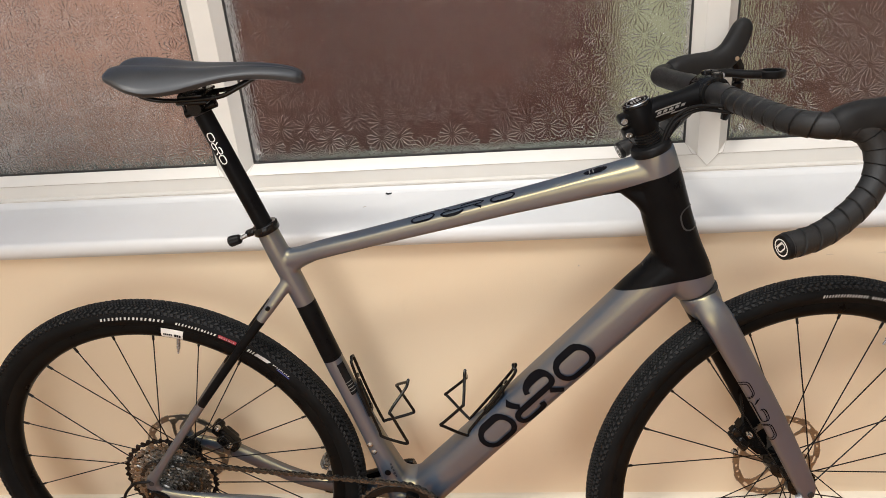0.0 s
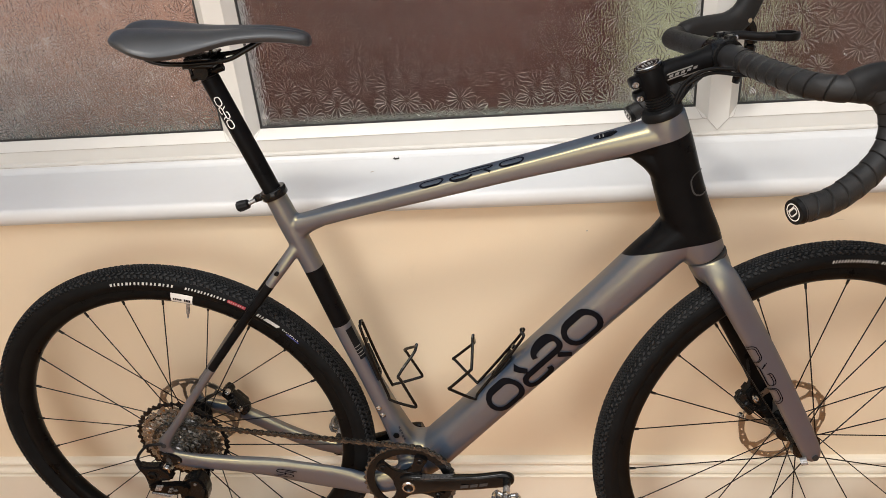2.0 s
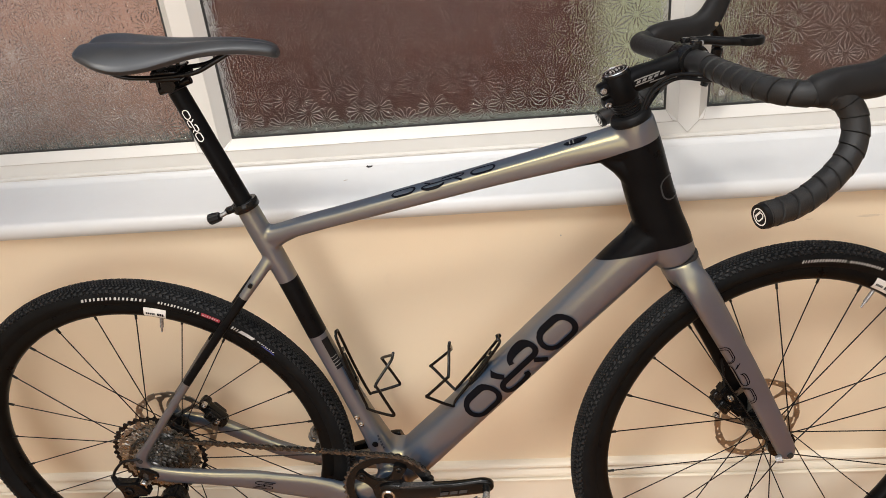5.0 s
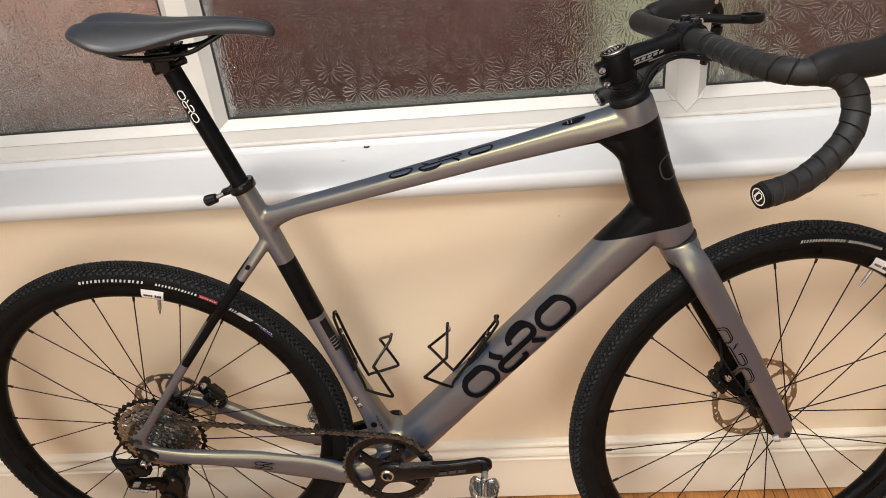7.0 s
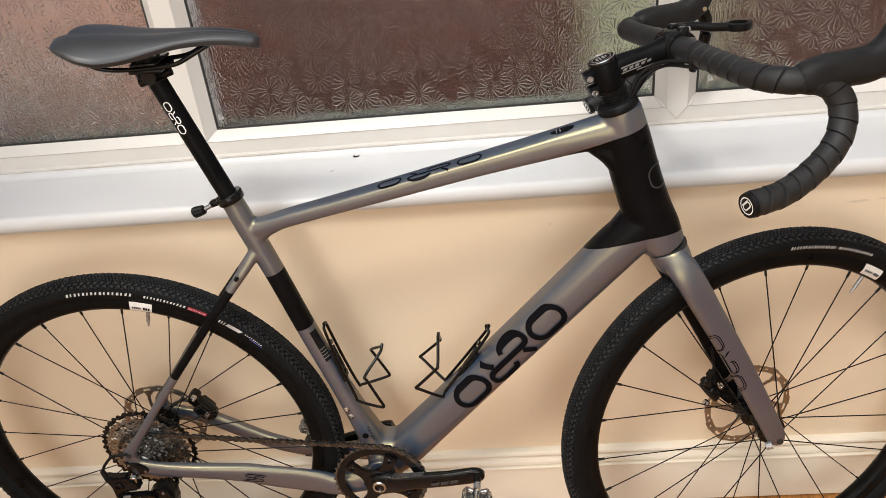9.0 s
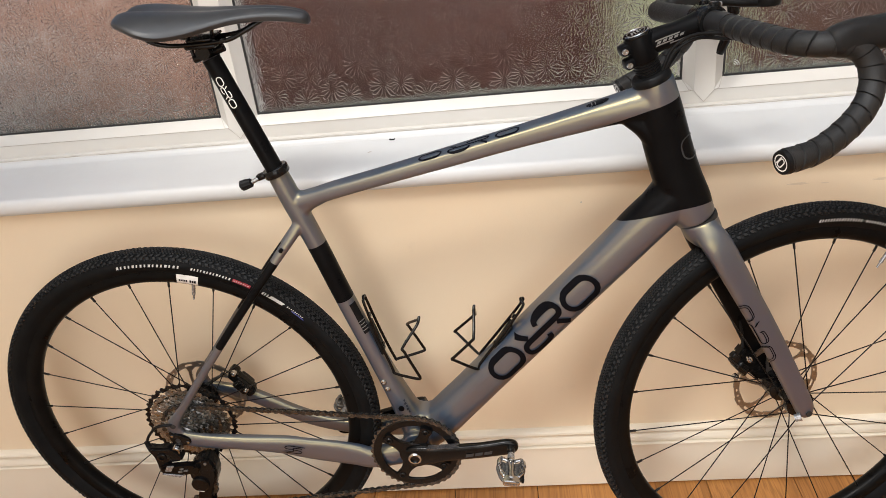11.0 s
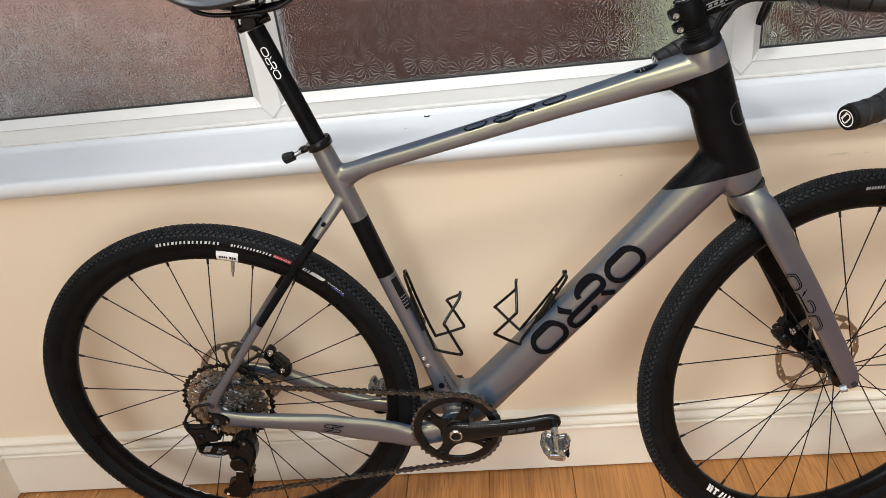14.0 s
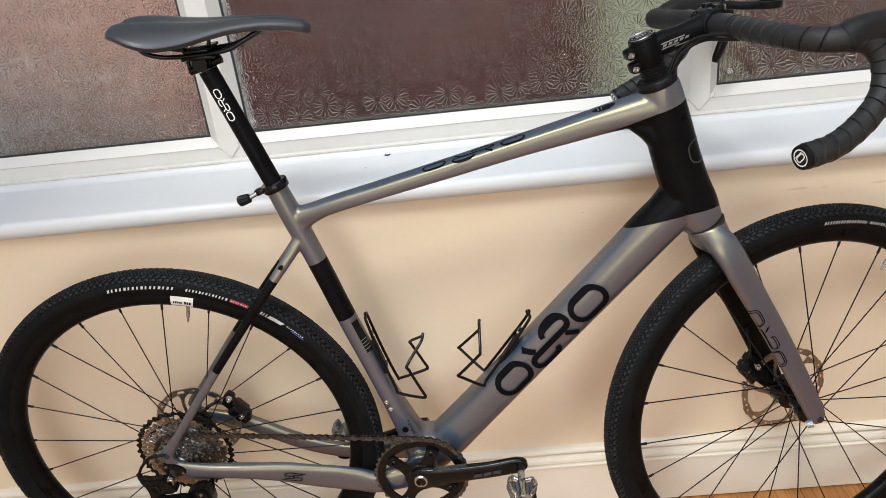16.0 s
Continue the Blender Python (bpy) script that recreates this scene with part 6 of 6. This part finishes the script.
for x0, x1, w in ((-0.0075, -0.0045, 0.005), (-0.003, -0.0012, 0.008), (0.001, 0.004, 0.006), (0.0055, 0.0075, 0.004)):
    patch(bm, on_cap, x0, x1, -w, w, 2, 2, 0.002)
part("cap_print", on_stem(bm), GREY_INK, stem, "pale ring print on the stem cap")
for z in (0.055, 0.035):
    bm = bmesh.new()
    box(bm, (-0.030, -0.010, z - 0.0075), (-0.014, 0.010, z + 0.0075), 0.004)
    part("clamp_ear", on_stem(bm), CARBON, stem)
    bm = bmesh.new()
    lathe(bm, [(-0.0090, 0.0044), (-0.0120, 0.0044), (-0.0132, 0.0036), (-0.0132, 0.0022), (-0.0112, 0.0020), (-0.0112, 0.0)], 18, "Y", (-0.0255, 0, z), closed=False)
    part("stem_bolt", on_stem(bm), CHROME, stem, "bright stem bolt")
st_place = lambda x, y: stem_tube.at(0.034 + x, y)
bm = bmesh.new()
for x0, x1, y in ((-0.016, 0.020, 0.0035), (-0.017, 0.010, -0.0030), (0.004, 0.027, -0.0058)):
    patch(bm, st_place, x0, x1, y - 0.0008, y + 0.0008, 8, 1, 0.001)
for k in range(5):
    patch(bm, st_place, -0.014 + 0.0085 * k, -0.0085 + 0.0085 * k, -0.0012, 0.0018, 2, 1, 0.002)
part("stem_print", bm, GREY_INK, stem, "grey bars of print on the stem")
# face plate of the stem round the bar
bm = bmesh.new()
lathe(bm, [(-0.021, 0.0162), (-0.021, 0.0205), (-0.019, 0.0218), (0.019, 0.0218), (0.021, 0.0205), (0.021, 0.0162)], 40, "Y", CLAMP)
box(bm, (0.894, -0.020, 1.005), (0.908, -0.008, 1.0155), 0.003)
box(bm, (0.894, 0.008, 1.005), (0.908, 0.020, 1.0155), 0.003)
part("face_plate", bm, BLACK_METAL, stem, "black stem face plate")
for y in (-0.014, 0.014):
    part("face_bolt", cylinder(bmesh.new(), (0.9065, y, 1.0105), (0.9100, y, 1.0105), 0.0042, n=14), STEEL, stem)

BAR_R = 0.0148


def bar_points(side):
    """The bar from its middle out to the drop's end."""
    c = CLAMP
    y = side
    return [(c.x, y * 0.020, c.z), (c.x, y * 0.060, c.z), (c.x + 0.002, y * 0.105, c.z - 0.002), (c.x + 0.005, y * 0.150, c.z - 0.004), (c.x + 0.011, y * 0.185, c.z - 0.006), (c.x + 0.026, y * 0.208, c.z - 0.007), (c.x + 0.050, y * 0.216, c.z - 0.009),
            (c.x + 0.072, y * 0.219, c.z - 0.016), (c.x + 0.085, y * 0.224, c.z - 0.034), (c.x + 0.085, y * 0.231, c.z - 0.058), (c.x + 0.072, y * 0.239, c.z - 0.080), (c.x + 0.044, y * 0.248, c.z - 0.103 - 0.003 * y), (c.x + 0.005, y * 0.257 + 0.004 * (y > 0), c.z - 0.121 - 0.005 * y), (c.x - 0.031 + 0.006 * y, y * 0.264 - 0.004 * (y > 0), c.z - 0.129 - 0.009 * y)]


bm = bmesh.new()
cylinder(bm, (CLAMP.x, -0.062, CLAMP.z), (CLAMP.x, 0.062, CLAMP.z), 0.0158, n=28)
bar = steered(part("handlebar", bm, SATIN_BAR, bike, "black flared drop handlebar wrapped in tape"))
for side in (-1, 1):
    pts = [Vector(p) for p in spline(bar_points(side), 64)]
    # the wrap: a tape that overlaps itself, so that the radius steps once a turn
    loops, ref, s = [], None, 0.0
    m = len(pts)
    n = 32
    for i in range(m):
        t = (pts[min(i + 1, m - 1)] - pts[max(i - 1, 0)]).normalized()
        if i:
            s += (pts[i] - pts[i - 1]).length
        ref = ref if ref is not None else V(0, 0, 1)
        ref = (ref - t * ref.dot(t)).normalized()
        other = t.cross(ref)
        if s < 0.040:
            continue
        loop = []
        for k in range(n):
            a = TAU * k / n
            turn = ((s - side * 0.0195 * a / TAU) / 0.0195) % 1.0
            step = 0.0004 + 0.0009 * turn if turn < 0.945 else -0.0011
            loop.append(pts[i] + (ref * math.cos(a) + other * math.sin(a)) * (BAR_R - 0.0009 + step))
        loops.append(loop)
    part("bar_tape", rings(bmesh.new(), loops), TAPE, bar, "black wrapped bar tape", angle=60)
    end, before = pts[-1], pts[-5]
    d = (end - before).normalized()
    plug = part("bar_plug", cylinder(bmesh.new(), end - d * 0.002, end + d * 0.005, 0.0150, 0.0138, n=28), PLASTIC, bar, "black bar end plug")
    u = d.orthogonal().normalized()
    w = d.cross(u)
    bm = bmesh.new()
    face = lambda x, y: end + d * 0.0055 + u * x + w * y
    stroke(bm, face, stadium(-0.0005, 0, 0.0005, 0, 0.0090), 0.0014, True)
    stroke(bm, face, stadium(0.0, -0.003, 0.0, 0.003, 0.0032), 0.0016, True)
    stroke(bm, face, [(-0.004, -0.006), (-0.004, 0.006)], 0.0016)
    part("plug_print", bm, INK, plug, "white round emblem")
for side in (-1, 1):
    bm = bars(bmesh.new(), lambda x, y: CLAMP + V(0.006 + y, side * 0.034 + x, 0.0148), -0.006, (0.003,) * 3, 0.006, 0.001)
    part("bar_print", bm, GREY_INK, bar, "small grey bars of print beside the stem")


def brake_lever(side):
    """Hood, horn and lever blade of one brake and shift lever."""
    c = CLAMP
    y = side
    st = spline([(c.x + 0.040, y * 0.2135, c.z - 0.0075, 0.0155, 0.0150), (c.x + 0.048, y * 0.2150, c.z - 0.005, 0.0182, 0.0168), (c.x + 0.066, y * 0.2165, c.z - 0.002, 0.0195, 0.0165), (c.x + 0.092, y * 0.2175, c.z - 0.001, 0.0195, 0.0160), (c.x + 0.118, y * 0.2180, c.z + 0.001, 0.0200, 0.0158),
                 (c.x + 0.139, y * 0.2180, c.z + 0.012, 0.0200, 0.0155), (c.x + 0.152, y * 0.2175, c.z + 0.032, 0.0182, 0.0150), (c.x + 0.160, y * 0.2170, c.z + 0.050, 0.0165, 0.0140), (c.x + 0.164, y * 0.2170, c.z + 0.060, 0.0120, 0.0105), (c.x + 0.166, y * 0.2170, c.z + 0.065, 0.005, 0.005)], 5)
    tube = Tube([(*q[:3], q[3], q[4], 2.4) for q in st], smooth=False)
    hood = steered(part("brake_lever", tube.mesh(bmesh.new(), 24), HOOD, bike, "black rubber-hooded brake and shift lever"))
    reach = 0.022 if y < 0 else 0.0
    blade = Tube([(c.x + 0.130, y * 0.2180, c.z + 0.006, 0.012, 0.008, 2.4), (c.x + 0.152 + reach * 0.4, y * 0.2185, c.z - 0.004, 0.011, 0.0075, 2.4), (c.x + 0.160 + reach * 0.8, y * 0.2200, c.z - 0.028, 0.010, 0.0070, 2.4), (c.x + 0.157 + reach, y * 0.2240, c.z - 0.056, 0.009, 0.0065, 2.4),
                  (c.x + 0.148 + reach, y * 0.2300, c.z - 0.086, 0.008, 0.006, 2.4), (c.x + 0.145 + reach, y * 0.2330, c.z - 0.098, 0.006, 0.005, 2.2)])
    part("lever_blade", blade.mesh(bmesh.new(), 16), GLOSS_BLACK, hood, "black lever blade")
    part("lever_pivot", cylinder(bmesh.new(), (c.x + 0.146, 0.2010 * y, c.z + 0.006), (c.x + 0.146, 0.2350 * y, c.z + 0.006), 0.0036, n=14), CHROME, hood, "bright pivot pin")


brake_lever(-1)
brake_lever(1)

# computer mount in front of the stem
bm = bmesh.new()
wire(bm, [(0.906, 0.012, 1.010), (0.930, 0.010, 1.009), (0.950, 0.004, 1.006), (0.972, 0.0, 1.004)], 0.0058, 12)
box(bm, (0.903, -0.004, 1.002), (0.914, 0.018, 1.015), 0.003)
mount = steered(part("computer_mount", bm, PLASTIC, bike, "black out-front computer mount with no computer on it"))
bm = bmesh.new()
lathe(bm, [(-0.005, 0.0125), (-0.005, 0.0165), (-0.003, 0.0178), (0.004, 0.0178), (0.005, 0.0165), (0.005, 0.0125)], 36, "Z", (0.986, 0.0, 1.004))
lathe(bm, [(-0.005, 0.0), (-0.005, 0.0135), (-0.002, 0.0135), (-0.002, 0.0)], 36, "Z", (0.986, 0.0, 1.004), closed=False)
part("mount_ring", bm, PLASTIC, mount, "round black mount socket")

# cables from under the bar into the headset
CABLES = (((0.904, -0.100, 0.978), (0.890, -0.070, 0.975), (0.868, -0.036, 0.974), (0.845, -0.022, 0.960), (0.834, -0.018, 0.942), (0.829, -0.014, 0.924)),
          ((0.904, -0.092, 0.980), (0.884, -0.064, 0.982), (0.860, -0.034, 0.978), (0.840, -0.020, 0.962), (0.830, -0.017, 0.942), (0.826, -0.014, 0.924)),
          ((0.904, 0.100, 0.978), (0.892, 0.060, 0.968), (0.870, 0.020, 0.960), (0.850, 0.000, 0.950), (0.838, -0.006, 0.938), (0.832, -0.006, 0.924)),
          ((0.904, 0.095, 0.980), (0.890, 0.062, 0.962), (0.866, 0.016, 0.952), (0.848, -0.004, 0.944), (0.837, -0.010, 0.934), (0.831, -0.010, 0.922)))
for pts in CABLES:
    steered(part("cable", wire(bmesh.new(), pts, 0.0024, 10, 6), PLASTIC, bike, "black cable housing looping into the headset"))


def caliper(name, m, label, bolts, steer=False):
    """A flat-mount brake caliper with bolts and a banjo."""
    bm = bmesh.new()
    box(bm, (-0.034, -0.011, -0.013), (0.030, 0.011, 0.011), 0.006, 3)
    box(bm, (-0.014, -0.019, -0.016), (0.022, 0.019, 0.010), 0.006, 3)
    cylinder(bm, (-0.028, -0.012, 0.006), (-0.028, 0.010, 0.006), 0.010, n=20)
    box(bm, (-0.040, -0.008, -0.002), (-0.020, 0.012, 0.016), 0.005, 3)
    box(bm, (0.016, -0.010, -0.018), (0.036, 0.014, 0.002), 0.005, 3)
    bmesh.ops.transform(bm, matrix=m, verts=bm.verts[:])
    ob = part(name, bm, BLACK_METAL, bike, label)
    for x, y, z in bolts:
        bm = lathe(bmesh.new(), [(0.005, 0.0052), (-0.001, 0.0052), (-0.0030, 0.0042), (-0.0036, 0.0026), (-0.0020, 0.0022), (-0.0020, 0.0)], 20, "Y", (x, y, z), closed=False)
        part("caliper_bolt", bm, CHROME, ob, "bright bolt")
    for k in range(4):
        bm = box(bmesh.new(), (-0.010 + 0.007 * k, -0.0215, -0.006), (-0.0065 + 0.007 * k, -0.018, 0.010), 0.001)
        bmesh.ops.transform(bm, matrix=m, verts=bm.verts[:])
        part("cooling_fin", bm, BLACK_METAL, ob)
    if steer:
        steered(ob)
    return ob


caliper("brake_caliper", pose(0.079, 0.058, 0.371, 0, 52, 0) @ Matrix.Scale(0.9, 4), "black rear disc brake caliper on the far chain stay", ((0.0727, 0.040, 0.4025), (0.0879, 0.040, 0.3632)))
caliper("brake_caliper", pose(0.9945, 0.0305, 0.3965, 0, 48, 0) @ Matrix.Scale(0.66, 4), "black front disc brake caliper on the fork", ((1.0028, 0.014, 0.4124), (0.9794, 0.014, 0.3827)), True)
steered(part("brake_hose", wire(bmesh.new(), [(0.932, 0.036, 0.630), (0.966, 0.042, 0.560), (0.994, 0.046, 0.490), (1.003, 0.042, 0.445), (1.002, 0.036, 0.416)], 0.0025, 8), PLASTIC, bike, "black brake hose along the fork"))

bm = rounded_plate([(0.992, 0.412), (1.004, 0.428), (1.022, 0.408), (1.050, 0.364), (1.046, 0.352), (1.034, 0.352), (1.012, 0.376)], 0.030, 0.054, 0.004)
steered(part("caliper_mount", bm, BLACK_METAL, bike, "black mounting plate of the front caliper"))

# ---- small things on the sill and the wall ----
bm = bmesh.new()
lathe(bm, [(0.0, 0.0), (0.0002, 0.0045), (0.0008, 0.0051), (0.0, 0.0060)], 24, "Z", closed=False)
ob = tagged(link_mesh("sill_screw_hole", bm, PLASTIC), "dark unfilled screw hole in the white window sill", "screw hole")
ob.matrix_world = pose(-0.1895, 1.384, SILL_TOP + 0.0004)

def mark(name, label, category, m, size, mat, seed, squash=0.5):
    """A small flat chip or scuff with an uneven outline."""
    rng = random.Random(seed)
    bm = bmesh.new()
    line = [V(math.cos(TAU * k / 14) * size * rng.uniform(0.6, 1.1), math.sin(TAU * k / 14) * size * squash * rng.uniform(0.6, 1.1), 0.0) for k in range(14)]
    rings(bm, [[p + V(0, 0, h) for p in line] for h in (0.0, 0.0003)])
    ob = tagged(link_mesh(name, bm, mat), label, category)
    ob.matrix_world = m


mark("paint_chip", "small grey chip in the white sill paint", "paint chip", pose(-0.225, 1.326, SILL_TOP + 0.0001, 0, 0, 40), 0.0045, GREY_SEAL, 3)
mark("wall_mark", "tiny dark dot on the cream wall", "wall mark", pose(0.148, WALL_Y - 0.0001, 0.663, 90, 0, 0), 0.0016, GREY_SEAL, 4, 1.0)
for k, (x, z, size) in enumerate(((0.512, 0.6695, 0.020), (0.556, 0.6680, 0.008), (0.652, 0.6685, 0.024), (0.690, 0.6705, 0.010))):
    mark("wall_scuff", "faint grey horizontal scuff on the cream wall", "scuff", pose(x, WALL_Y - 0.0001, z, 90, 0, 0), size, WALL_SCUFF, 40 + k, 0.14)
for k, (x, y, size) in enumerate(((-1.163, 1.2165, 0.0022), (-1.128, 1.2175, 0.0014), (-1.092, 1.2180, 0.0012))):
    mark("filler_crumb", "tiny white crumb of filler on the floor by the skirting", "crumb", pose(x, y, 0.0001, 0, 0, 30 * k), size, PAPER, 20 + k, 0.8)
for k, (a, z) in enumerate(((-0.4440, 0.834), (0.4440, 0.834))):
    bm = bmesh.new()
    for r in (0.004, 0.0075, 0.011):
        stroke(bm, lambda x, y: V(a + x, GLASS_Y - 0.0004, z - 0.008 + y), [(r * math.cos(q * TAU / 48), r * math.sin(q * TAU / 48)) for q in range(1, 12)], 0.0014)
    part("glass_stamp", bm, PAPER, window, "small pale stamp of three arcs on the glass")

# ---- floor boards, last ----
BOARD = 0.177
rng = random.Random(11)
bm = bmesh.new()
box(bm, (-BOARD / 2 + 0.0006, -0.6, -0.009), (BOARD / 2 - 0.0006, 0.6, 0.0), 0.0008, 1)
plank = bpy.data.meshes.new("floor_board")
bm.to_mesh(plank)
bm.free()
plank.materials.append(OAK)
x = 0.044 + BOARD / 2 - 8 * BOARD
while x < EAST_X + 0.05:
    y = WALL_Y - 0.6 - rng.uniform(0.0, 1.1) + 1.1
    while y > SOUTH_Y - 0.6:
        low, high = max(y - 0.6, SOUTH_Y - 0.19), min(y + 0.6, WALL_Y - 0.001)
        if high - low > 0.02:
            ob = new("floor_board", plank)
            ob.parent = floor
            ob.location = (x, (low + high) / 2, 0)
            ob.scale = (1, (high - low) / 1.2, 1)
        y -= 1.2005
    x += BOARD
